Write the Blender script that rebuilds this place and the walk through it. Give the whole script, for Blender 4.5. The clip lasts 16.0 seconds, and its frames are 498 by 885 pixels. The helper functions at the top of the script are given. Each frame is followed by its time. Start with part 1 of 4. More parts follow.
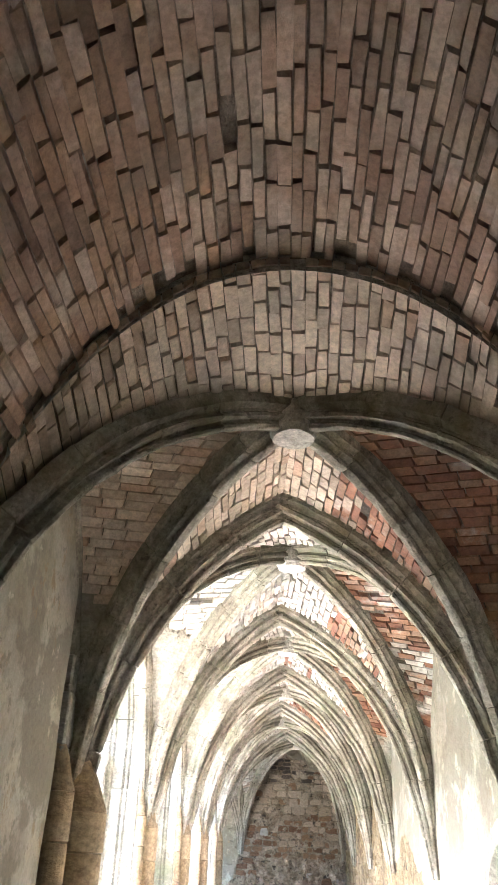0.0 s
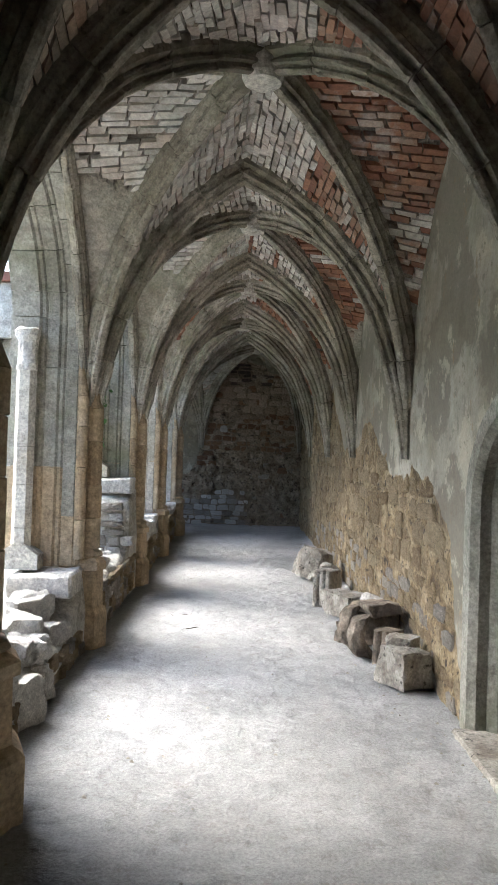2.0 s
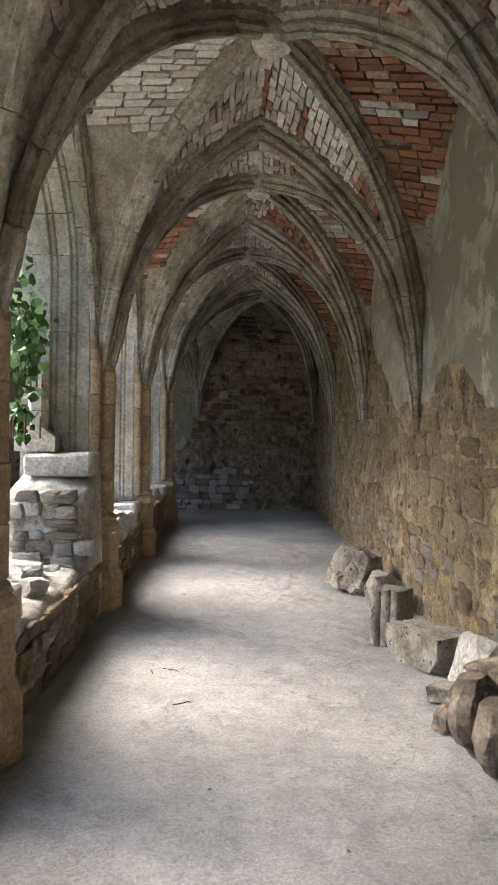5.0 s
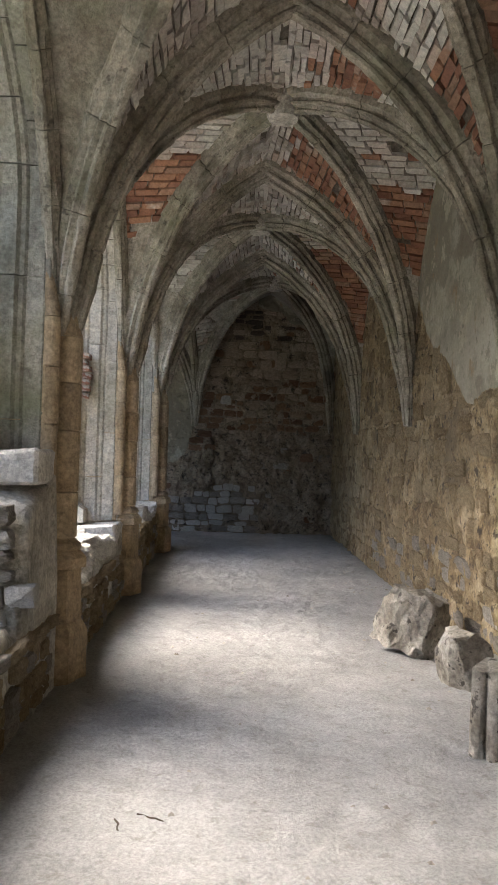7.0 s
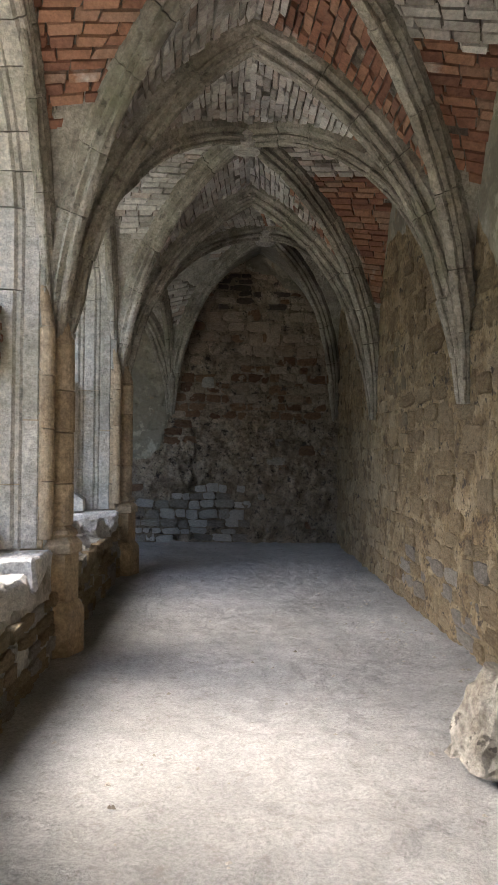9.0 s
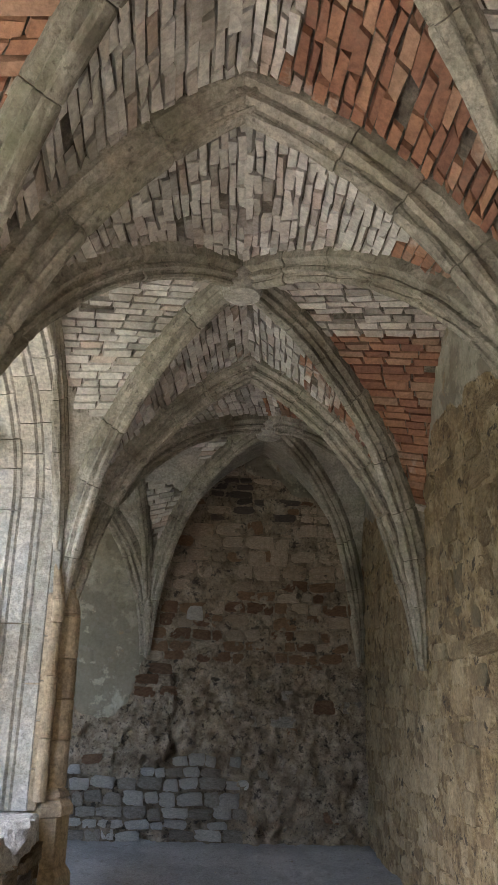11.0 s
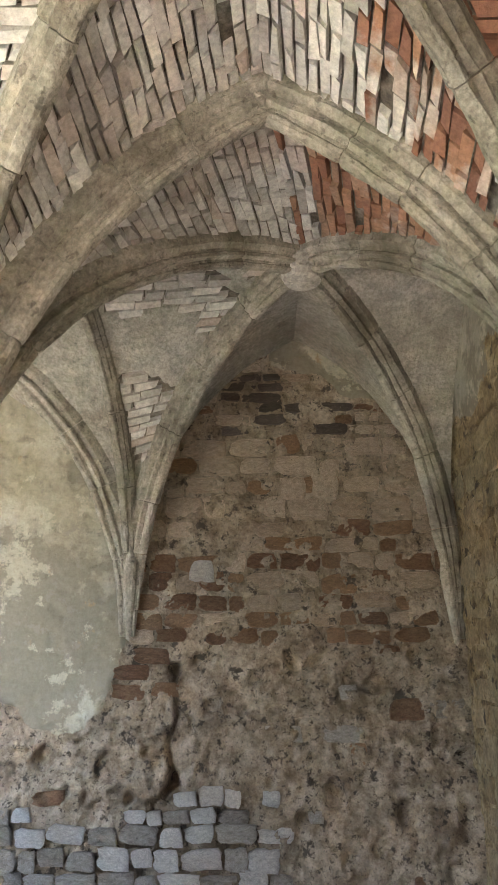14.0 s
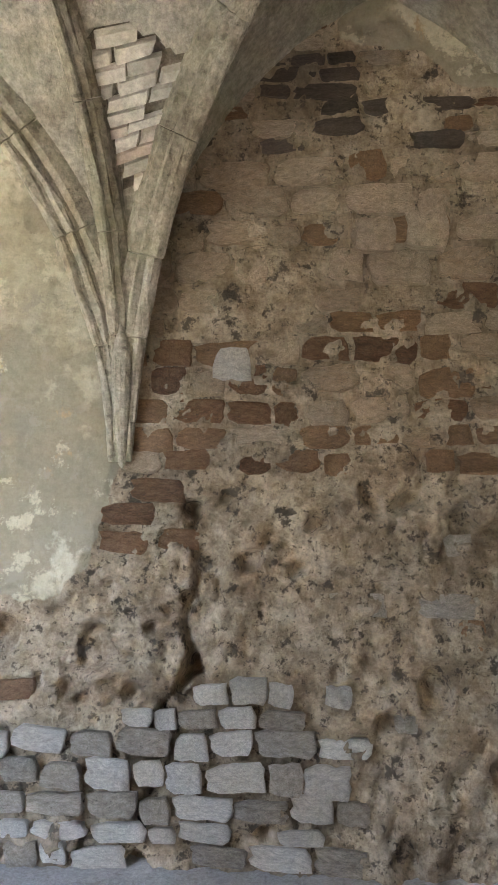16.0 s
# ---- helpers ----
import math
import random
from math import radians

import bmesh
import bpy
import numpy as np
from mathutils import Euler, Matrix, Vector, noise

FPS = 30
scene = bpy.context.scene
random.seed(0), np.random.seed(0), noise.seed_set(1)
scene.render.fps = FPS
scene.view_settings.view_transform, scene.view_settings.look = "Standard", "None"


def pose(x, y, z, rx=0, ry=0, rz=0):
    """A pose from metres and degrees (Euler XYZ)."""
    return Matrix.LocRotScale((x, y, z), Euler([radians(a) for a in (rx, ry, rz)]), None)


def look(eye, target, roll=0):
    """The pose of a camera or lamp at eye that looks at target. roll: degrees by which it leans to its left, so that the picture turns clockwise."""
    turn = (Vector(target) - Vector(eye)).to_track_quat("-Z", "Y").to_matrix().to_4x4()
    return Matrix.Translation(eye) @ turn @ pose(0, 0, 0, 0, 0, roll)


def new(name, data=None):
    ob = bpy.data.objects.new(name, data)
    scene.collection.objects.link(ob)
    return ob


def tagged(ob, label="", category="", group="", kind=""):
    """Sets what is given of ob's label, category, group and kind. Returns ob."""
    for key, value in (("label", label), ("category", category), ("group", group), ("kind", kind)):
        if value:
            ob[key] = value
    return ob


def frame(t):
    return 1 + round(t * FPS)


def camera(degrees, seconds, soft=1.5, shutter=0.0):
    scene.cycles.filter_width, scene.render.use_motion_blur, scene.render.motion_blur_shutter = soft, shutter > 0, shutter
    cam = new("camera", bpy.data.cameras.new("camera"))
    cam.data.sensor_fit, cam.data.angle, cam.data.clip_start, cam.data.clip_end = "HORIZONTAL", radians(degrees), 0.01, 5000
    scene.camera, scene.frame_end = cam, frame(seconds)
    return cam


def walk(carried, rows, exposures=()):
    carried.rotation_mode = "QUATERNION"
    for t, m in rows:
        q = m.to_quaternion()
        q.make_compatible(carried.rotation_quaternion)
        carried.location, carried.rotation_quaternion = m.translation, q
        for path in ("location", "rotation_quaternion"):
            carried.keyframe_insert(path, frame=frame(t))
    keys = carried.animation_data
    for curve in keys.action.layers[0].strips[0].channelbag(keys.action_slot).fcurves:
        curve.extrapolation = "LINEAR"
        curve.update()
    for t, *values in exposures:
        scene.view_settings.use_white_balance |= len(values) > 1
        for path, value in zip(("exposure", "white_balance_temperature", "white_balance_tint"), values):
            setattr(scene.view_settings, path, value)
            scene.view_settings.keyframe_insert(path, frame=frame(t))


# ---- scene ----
cam = camera(36.8, 16.0, soft=1.1)
PATH = [
    (0, (-0.019, -2.16, 1.907), (-0.115, -0.409, 2.868), 2.0),
    (0.5, (-0.054, -1.857, 1.806), (-0.035, 0.016, 2.507), 1.3),
    (1, (0.012, -1.387, 1.779), (0.034, 0.564, 2.218), 0.3),
    (1.5, (-0.003, -0.974, 1.737), (-0.04, 1.018, 1.902), 1.8),
    (2, (-0.02, -0.521, 1.726), (0.003, 1.478, 1.76), 1.8),
    (2.5, (0.01, -0.054, 1.692), (0.022, 1.946, 1.667), 1.0),
    (3, (-0.069, 0.431, 1.665), (-0.132, 2.429, 1.64), 0.5),
    (3.5, (-0.092, 0.953, 1.653), (-0.081, 2.953, 1.611), -0.1),
    (4, (-0.071, 1.491, 1.654), (-0.118, 3.49, 1.634), -0.4),
    (4.5, (-0.106, 2.044, 1.618), (-0.117, 4.044, 1.613), 0.1),
    (4.7, (-0.124, 2.259, 1.602), (-0.107, 4.259, 1.578), 0.5),
    (6.8, (-0.315, 4.41, 1.415), (-0.255, 6.409, 1.423), 1.7),
    (7, (-0.293, 4.624, 1.407), (-0.25, 6.624, 1.438), 1.7),
    (7.5, (-0.226, 5.175, 1.368), (-0.151, 7.173, 1.367), 1.4),
    (8, (-0.225, 5.73, 1.34), (-0.152, 7.728, 1.332), 1.2),
    (8.2, (-0.235, 5.955, 1.345), (-0.16, 7.953, 1.34), 1.2),
    (10.3, (-0.132, 8.474, 1.53), (-0.069, 10.462, 1.732), -0.2),
    (10.5, (-0.092, 8.686, 1.541), (-0.036, 10.66, 1.856), 0.2),
    (11, (-0.062, 9.213, 1.614), (-0.02, 11.117, 2.225), 1.3),
    (11.5, (0.02, 9.739, 1.631), (0.061, 11.616, 2.32), 0.6),
    (12, (0.04, 10.245, 1.631), (0.013, 12.126, 2.309), 1.1),
    (12.5, (0.051, 10.755, 1.593), (0.036, 12.623, 2.306), 1.1),
    (13, (0.083, 11.289, 1.593), (0.04, 13.164, 2.289), 0.7),
    (13.5, (0.053, 11.808, 1.566), (-0.001, 13.695, 2.227), 0.8),
    (14, (0.052, 12.311, 1.509), (0.008, 14.21, 2.136), -0.3),
    (14.5, (0.044, 12.864, 1.49), (-0.048, 14.754, 2.138), -0.2),
    (15, (0.019, 13.38, 1.541), (-0.045, 15.286, 2.145), 0.1),
    (15.5, (0.054, 13.889, 1.574), (-0.03, 15.832, 2.04), -0.1),
    (16, (-0.085, 14.404, 1.569), (-0.236, 16.385, 1.794), 0.2),
]
walk(cam, [(t, look(eye, target, roll)) for t, eye, target, roll in PATH],
     exposures=[(0.0, 5.95, 6000, 11), (0.5, 5.10, 6000, 10), (1.0, 4.00, 5900, 7), (1.5, 3.41, 5700, 4), (2.5, 2.96, 6000, 7), (3.5, 2.83, 6400, 9), (7.5, 3.03, 6400, 9), (8.2, 3.18, 6400, 9), (10.3, 3.40, 6500, 10), (11.0, 4.00, 6600, 10), (12.0, 4.50, 6700, 10), (12.5, 4.80, 6750, 11), (13.5, 5.30, 6900, 11), (14.5, 5.80, 7100, 12), (16.0, 5.95, 7300, 12)])

# ---- world, sun, exposure ----
SUN_EL, SUN_AZ = 47.0, 68.0          # degrees; the sun stands over the garth, ahead of the walk, behind thin cloud
world = bpy.data.worlds.new("sky")
scene.world = world
world.use_nodes = True
wn = world.node_tree
sky = wn.nodes.new("ShaderNodeTexSky")
sky.sky_type, sky.sun_disc = "NISHITA", False
sky.sun_elevation, sky.sun_rotation = radians(SUN_EL), radians(-SUN_AZ)
sky.dust_density, sky.air_density = 4.0, 1.0
wn.links.new(sky.outputs[0], wn.nodes["Background"].inputs[0])
wn.nodes["Background"].inputs[1].default_value = 0.15
sun = new("sun", bpy.data.lights.new("sun", "SUN"))
sun.data.energy, sun.data.angle, sun.data.color = 0.6, radians(45), (1.0, 0.98, 0.95)
sun.matrix_basis = look((-14, 15.1, 16.2), (0, 9.5, 0))


# ---- materials ----
def nodes_of(name):
    m = bpy.data.materials.new(name)
    m.use_nodes = True
    t = m.node_tree
    return m, t, t.nodes["Principled BSDF"]


def tex(t, kind, scale, detail=6.0, rough=0.6, coord="Object", stretch=None):
    c = t.nodes.new("ShaderNodeTexCoord")
    n = t.nodes.new("ShaderNodeTexNoise" if kind == "noise" else "ShaderNodeTexVoronoi")
    n.inputs["Scale"].default_value = scale
    if kind == "noise":
        n.inputs["Detail"].default_value, n.inputs["Roughness"].default_value = detail, rough
    out = c.outputs[coord]
    if stretch:
        mp = t.nodes.new("ShaderNodeMapping")
        mp.inputs["Scale"].default_value = stretch
        t.links.new(out, mp.inputs[0])
        out = mp.outputs[0]
    t.links.new(out, n.inputs["Vector"])
    return n.outputs["Fac"] if kind == "noise" else n.outputs["Distance"]


def ramp(t, fac, stops):
    r = t.nodes.new("ShaderNodeValToRGB")
    e = r.color_ramp.elements
    while len(e) < len(stops):
        e.new(0.5)
    for el, (p, c) in zip(e, stops):
        el.position, el.color = p, (*c, 1) if isinstance(c, tuple) else (c, c, c, 1)
    t.links.new(fac, r.inputs[0])
    return r.outputs[0]


def mix(t, fac, a, b, mode="MIX"):
    n = t.nodes.new("ShaderNodeMix")
    n.data_type, n.blend_type = "RGBA", mode
    for sock, v in ((n.inputs[0], fac), (n.inputs[6], a), (n.inputs[7], b)):
        if isinstance(v, bpy.types.NodeSocket):
            t.links.new(v, sock)
        elif isinstance(v, tuple):
            sock.default_value = (*v, 1)
        else:
            sock.default_value = v
    return n.outputs[2]


def bump(t, bsdf, height, strength, distance=0.02):
    b = t.nodes.new("ShaderNodeBump")
    b.inputs["Strength"].default_value, b.inputs["Distance"].default_value = strength, distance
    t.links.new(height, b.inputs["Height"])
    t.links.new(b.outputs[0], bsdf.inputs["Normal"])


def stone_mat(name, dark, mid, light, scale=3.0, island=False, per_object=False, stain=(0.09, 0.085, 0.06), stain_at=0.62, relief=0.5, rough=0.9, white=None, moss=0.0, own_share=0.6, pits=0.0):
    """Weathered stone: large tone changes, fine grain, dark stains, and a tone of its own for every piece."""
    m, t, b = nodes_of(name)
    big = tex(t, "noise", scale, 5, 0.6)
    col = ramp(t, big, [(0.36, dark), (0.5, mid), (0.64, light)])
    if island or per_object:
        src = t.nodes.new("ShaderNodeNewGeometry").outputs["Random Per Island"] if island else t.nodes.new("ShaderNodeObjectInfo").outputs["Random"]
        own = ramp(t, src, [(0.0, dark), (0.35, mid), (0.7, light), (1.0, tuple(0.6 * v for v in mid))])
        col = mix(t, own_share, col, own)
    grain = tex(t, "noise", 38, 8, 0.75)
    mid_tone = ramp(t, tex(t, "noise", 9, 7, 0.7), [(0.36, 0.55), (0.6, 1.2)])
    col = mix(t, 0.6, col, mid_tone, "MULTIPLY")
    col = mix(t, 0.5, col, ramp(t, grain, [(0.38, 0.35), (0.62, 1.4)]), "MULTIPLY")
    st = ramp(t, tex(t, "noise", 1.1, 8, 0.68), [(stain_at - 0.08, 0.0), (stain_at + 0.1, 0.85)])
    col = mix(t, st, col, stain)
    if moss:
        mo = ramp(t, tex(t, "noise", 1.7, 7, 0.65), [(0.52, 0.0), (0.7, moss)])
        col = mix(t, mo, col, (0.22, 0.24, 0.14))
    if white:
        wm = ramp(t, tex(t, "noise", 2.6, 9, 0.72), [(white - 0.05, 0.0), (white + 0.06, 0.9)])
        col = mix(t, wm, col, (0.56, 0.54, 0.49))
    t.links.new(col, b.inputs["Base Color"])
    b.inputs["Roughness"].default_value = rough
    if pits:
        col = mix(t, ramp(t, tex(t, "noise", 17, 5, 0.6), [(0.6, 0.0), (0.66, pits)]), col, (0.05, 0.042, 0.035))
        t.links.new(col, b.inputs["Base Color"])
    h = mix(t, 0.5, tex(t, "noise", 28, 8, 0.75), tex(t, "noise", 7, 6, 0.65))
    bump(t, b, h, min(1.0, relief * 1.6), 0.05)
    return m


RIB = stone_mat("rib_stone", (0.26, 0.225, 0.165), (0.42, 0.38, 0.3), (0.58, 0.54, 0.455), 1.6, island=True, stain=(0.12, 0.105, 0.075), stain_at=0.57, moss=0.5, own_share=0.3, pits=0.5)
PIER = stone_mat("pier_sandstone", (0.26, 0.185, 0.105), (0.41, 0.31, 0.19), (0.52, 0.42, 0.29), 1.8, island=True, stain=(0.13, 0.09, 0.055), stain_at=0.66, relief=0.3)
# darker copy of the jamb stone: near bays' shade is put into its colour
JAMB_SHADE = stone_mat("shaded_jamb_stone", (0.24, 0.23, 0.185), (0.36, 0.345, 0.29), (0.46, 0.445, 0.385), 1.5, per_object=True, stain=(0.15, 0.14, 0.1), stain_at=0.6, relief=0.4, moss=0.6, own_share=0.35, pits=0.3)
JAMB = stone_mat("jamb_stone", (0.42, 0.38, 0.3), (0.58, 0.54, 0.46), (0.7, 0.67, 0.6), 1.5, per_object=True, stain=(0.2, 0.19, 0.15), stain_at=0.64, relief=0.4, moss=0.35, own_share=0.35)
RUBBLE = stone_mat("rubble_stone", (0.18, 0.12, 0.062), (0.37, 0.275, 0.15), (0.5, 0.4, 0.255), 4.0, per_object=True, pits=0.7, own_share=0.5, stain=(0.1, 0.085, 0.065), stain_at=0.66, relief=0.8)
RUBBLE_GREY = stone_mat("grey_rubble", (0.22, 0.185, 0.145), (0.38, 0.335, 0.275), (0.54, 0.49, 0.42), 4.0, per_object=True, pits=0.6, own_share=0.5, stain=(0.15, 0.13, 0.1), stain_at=0.68, relief=0.8)
RUBBLE_RUST = stone_mat("rusty_rubble", (0.12, 0.062, 0.035), (0.24, 0.135, 0.075), (0.37, 0.235, 0.14), 5.0, per_object=True, pits=0.6, own_share=0.65, stain=(0.07, 0.05, 0.035), stain_at=0.62, relief=0.9)
RUBBLE_PALE = stone_mat("pale_rubble", (0.37, 0.27, 0.18), (0.52, 0.405, 0.295), (0.62, 0.51, 0.39), 4.0, per_object=True, pits=0.5, own_share=0.55, stain=(0.2, 0.15, 0.1), stain_at=0.64, relief=0.8)
RUBBLE_ISL = stone_mat("far_rubble", (0.18, 0.12, 0.062), (0.37, 0.275, 0.15), (0.5, 0.4, 0.255), 4.0, island=True, relief=0.8)
FALLEN = stone_mat("fallen_stone", (0.26, 0.23, 0.185), (0.42, 0.385, 0.33), (0.56, 0.525, 0.46), 3.0, pits=0.85, stain=(0.16, 0.13, 0.1), stain_at=0.62, relief=0.9)
FALLEN_DARK = stone_mat("dark_fallen_stone", (0.13, 0.105, 0.08), (0.26, 0.21, 0.16), (0.42, 0.35, 0.27), 4.0, stain=(0.06, 0.05, 0.04), stain_at=0.6, relief=0.9)
WHITE_STONE = stone_mat("pale_stone", (0.5, 0.465, 0.41), (0.65, 0.615, 0.555), (0.76, 0.73, 0.675), 4.0, stain=(0.33, 0.295, 0.24), stain_at=0.68, relief=0.8, per_object=True)
BOSS = stone_mat("boss_stone", (0.48, 0.45, 0.38), (0.6, 0.57, 0.5), (0.7, 0.67, 0.6), 6.0, stain=(0.25, 0.23, 0.18), stain_at=0.66)


def vault_mat(name, red, white_at, tint=(1, 1, 1)):
    """Brick, partly under old whitewash, each brick with its own tone."""
    m, t, b = nodes_of(name)
    rnd = t.nodes.new("ShaderNodeNewGeometry").outputs["Random Per Island"]
    brick = ramp(t, rnd, [(0.0, (0.2, 0.085, 0.05)), (0.4, (0.29, 0.125, 0.068)), (0.7, (0.36, 0.175, 0.095)), (1.0, (0.3, 0.19, 0.13))])
    wash = ramp(t, rnd, [(0.0, (0.44, 0.42, 0.37)), (0.5, (0.6, 0.575, 0.52)), (0.85, (0.7, 0.675, 0.61)), (1.0, (0.48, 0.38, 0.31))])
    wash = mix(t, 1.0, wash, tint, "MULTIPLY")
    # the wash holds on some bricks and has come off in patches
    s = t.nodes.new("ShaderNodeMath")
    s.operation = "MULTIPLY_ADD"
    s.inputs[1].default_value = 0.12
    t.links.new(rnd, s.inputs[0])
    t.links.new(tex(t, "noise", 1.3, 7, 0.65), s.inputs[2])
    k = ramp(t, s.outputs[0], [(white_at - 0.05, 0.0), (white_at + 0.07, 1.0)])
    col = mix(t, k, mix(t, red, wash, brick), wash)
    col = mix(t, 0.45, col, ramp(t, tex(t, "noise", 30, 8, 0.75), [(0.38, 0.4), (0.62, 1.35)]), "MULTIPLY")
    col = mix(t, ramp(t, tex(t, "noise", 0.9, 8, 0.7), [(0.52, 0.0), (0.68, 0.75)]), col, (0.2, 0.165, 0.125))
    t.links.new(col, b.inputs["Base Color"])
    b.inputs["Roughness"].default_value = 0.92
    bump(t, b, mix(t, 0.5, tex(t, "noise", 30, 8, 0.7), tex(t, "noise", 9, 4)), 0.6, 0.02)
    return m


VAULT_PALE = vault_mat("whitewashed_brick", 0.28, 0.5)
VAULT_BROWN = vault_mat("smoky_brick", 0.55, 0.72, (0.86, 0.7, 0.55))
VAULT_RED = vault_mat("bare_red_brick", 0.95, 0.68)
VAULT_DUSTY = vault_mat("dusty_washed_brick", 0.3, 0.5, (1.0, 0.86, 0.74))
VAULT_ROSE = vault_mat("rosy_brick", 0.5, 0.56, (0.82, 0.66, 0.56))
MORTAR = stone_mat("lime_mortar", (0.36, 0.33, 0.27), (0.52, 0.49, 0.42), (0.64, 0.61, 0.54), 4.0, stain_at=0.68, relief=0.9)

VAULT_PLASTER = stone_mat("vault_plaster", (0.34, 0.3, 0.235), (0.47, 0.435, 0.36), (0.58, 0.55, 0.48), 2.2, stain=(0.2, 0.165, 0.115), stain_at=0.58, relief=0.6, moss=0.45)
OPEN_JOINT = stone_mat("open_joint_mortar", (0.1, 0.08, 0.06), (0.19, 0.16, 0.125), (0.33, 0.295, 0.24), 6.0, stain_at=0.68, relief=0.9)
MORTAR_BROWN = stone_mat("smoky_mortar", (0.2, 0.15, 0.11), (0.32, 0.25, 0.19), (0.44, 0.36, 0.29), 4.0, stain_at=0.68, relief=0.9)


def wall_mat(name, bare_d, bare_m, bare_l, pl_d, pl_m, pl_l):
    """Rubble bedding where the plaster has fallen, stained plaster where it holds; the mesh says where."""
    m, t, b = nodes_of(name)
    at = t.nodes.new("ShaderNodeAttribute")
    at.attribute_name = "plaster"
    bare = ramp(t, tex(t, "noise", 4.5, 9, 0.72), [(0.38, bare_d), (0.5, bare_m), (0.62, bare_l)])
    pla = ramp(t, tex(t, "noise", 1.6, 9, 0.7), [(0.38, pl_d), (0.5, pl_m), (0.62, pl_l)])
    pla = mix(t, ramp(t, tex(t, "noise", 1.0, 8, 0.7, stretch=(1.5, 1.5, 0.7)), [(0.5, 0.0), (0.62, 0.6)]), pla, (0.25, 0.23, 0.15))
    pla = mix(t, ramp(t, tex(t, "noise", 0.9, 8, 0.62), [(0.5, 0.0), (0.525, 0.8)]), pla, tuple(v * f for v, f in zip(pl_m, (0.55, 0.54, 0.52))))
    pla = mix(t, ramp(t, tex(t, "noise", 2.4, 8, 0.7), [(0.56, 0.0), (0.59, 0.8)]), pla, tuple(v * f for v, f in zip(pl_l, (1.0, 0.97, 0.9))))
    pla = mix(t, ramp(t, tex(t, "noise", 3.4, 8, 0.75, stretch=(1, 1, 0.6)), [(0.6, 0.0), (0.64, 0.85)]), pla, (0.3, 0.22, 0.13))
    edge = t.nodes.new("ShaderNodeMath")
    edge.operation = "MULTIPLY_ADD"
    edge.inputs[1].default_value, edge.inputs[2].default_value = 0.5, -0.25
    t.links.new(tex(t, "noise", 12, 7, 0.7), edge.inputs[0])
    s = t.nodes.new("ShaderNodeMath")
    t.links.new(at.outputs["Fac"], s.inputs[0])
    t.links.new(edge.outputs[0], s.inputs[1])
    k = ramp(t, s.outputs[0], [(0.46, 0.0), (0.54, 1.0)])
    col = mix(t, k, bare, pla)
    col = mix(t, ramp(t, k, [(0.0, 0.5), (1.0, 0.22)]), col, ramp(t, tex(t, "noise", 34, 9, 0.78), [(0.38, 0.35), (0.62, 1.4)]), "MULTIPLY")
    pit = ramp(t, tex(t, "noise", 8, 7, 0.7), [(0.57, 0.0), (0.62, 0.9)])
    col = mix(t, pit, col, mix(t, k, (0.05, 0.04, 0.03), (0.24, 0.22, 0.17)))
    col = mix(t, ramp(t, tex(t, "noise", 0.8, 9, 0.7), [(0.53, 0.0), (0.68, 0.7)]), col, (0.15, 0.115, 0.075))
    fine = ramp(t, tex(t, "noise", 26, 6, 0.7), [(0.57, 0.0), (0.62, 0.8)])
    col = mix(t, fine, col, mix(t, k, (0.07, 0.055, 0.04), col))
    t.links.new(col, b.inputs["Base Color"])
    b.inputs["Roughness"].default_value = 0.93
    rough_h = mix(t, 0.5, tex(t, "noise", 24, 9, 0.75), tex(t, "noise", 6, 5, 0.7))
    bump(t, b, mix(t, k, rough_h, mix(t, 0.3, (0.5, 0.5, 0.5), tex(t, "noise", 11, 8, 0.65))), 1.0, 0.05)
    return m


WALL_R = wall_mat("plaster_and_rubble_wall", (0.15, 0.1, 0.05), (0.35, 0.26, 0.14), (0.5, 0.4, 0.25), (0.29, 0.265, 0.2), (0.39, 0.36, 0.285), (0.49, 0.46, 0.38))
WALL_END = wall_mat("bare_end_wall", (0.21, 0.155, 0.105), (0.33, 0.265, 0.19), (0.43, 0.355, 0.27), (0.28, 0.255, 0.185), (0.36, 0.33, 0.25), (0.43, 0.405, 0.325))


def floor_mat():
    m, t, b = nodes_of("trodden_sandy_floor")
    col = ramp(t, tex(t, "noise", 0.9, 9, 0.72), [(0.38, (0.34, 0.335, 0.325)), (0.5, (0.43, 0.424, 0.412)), (0.62, (0.52, 0.515, 0.5))])
    col = mix(t, 0.5, col, ramp(t, tex(t, "noise", 60, 8, 0.8), [(0.38, 0.4), (0.62, 1.4)]), "MULTIPLY")
    col = mix(t, ramp(t, tex(t, "noise", 11, 9, 0.75), [(0.54, 0.0), (0.64, 0.55)]), col, (0.24, 0.22, 0.19))
    t.links.new(col, b.inputs["Base Color"])
    b.inputs["Roughness"].default_value = 0.85
    bump(t, b, mix(t, 0.6, tex(t, "noise", 45, 9, 0.8), tex(t, "noise", 16, 8, 0.7)), 1.0, 0.06)
    return m


FLOOR = floor_mat()


def simple_mat(name, a, c, scale=8, rough=0.8, stretch=None, relief=0.3):
    m, t, b = nodes_of(name)
    t.links.new(ramp(t, tex(t, "noise", scale, 7, 0.65, stretch=stretch), [(0.3, a), (0.7, c)]), b.inputs["Base Color"])
    b.inputs["Roughness"].default_value = rough
    bump(t, b, tex(t, "noise", scale * 3, 6, 0.7, stretch=stretch), relief)
    return m


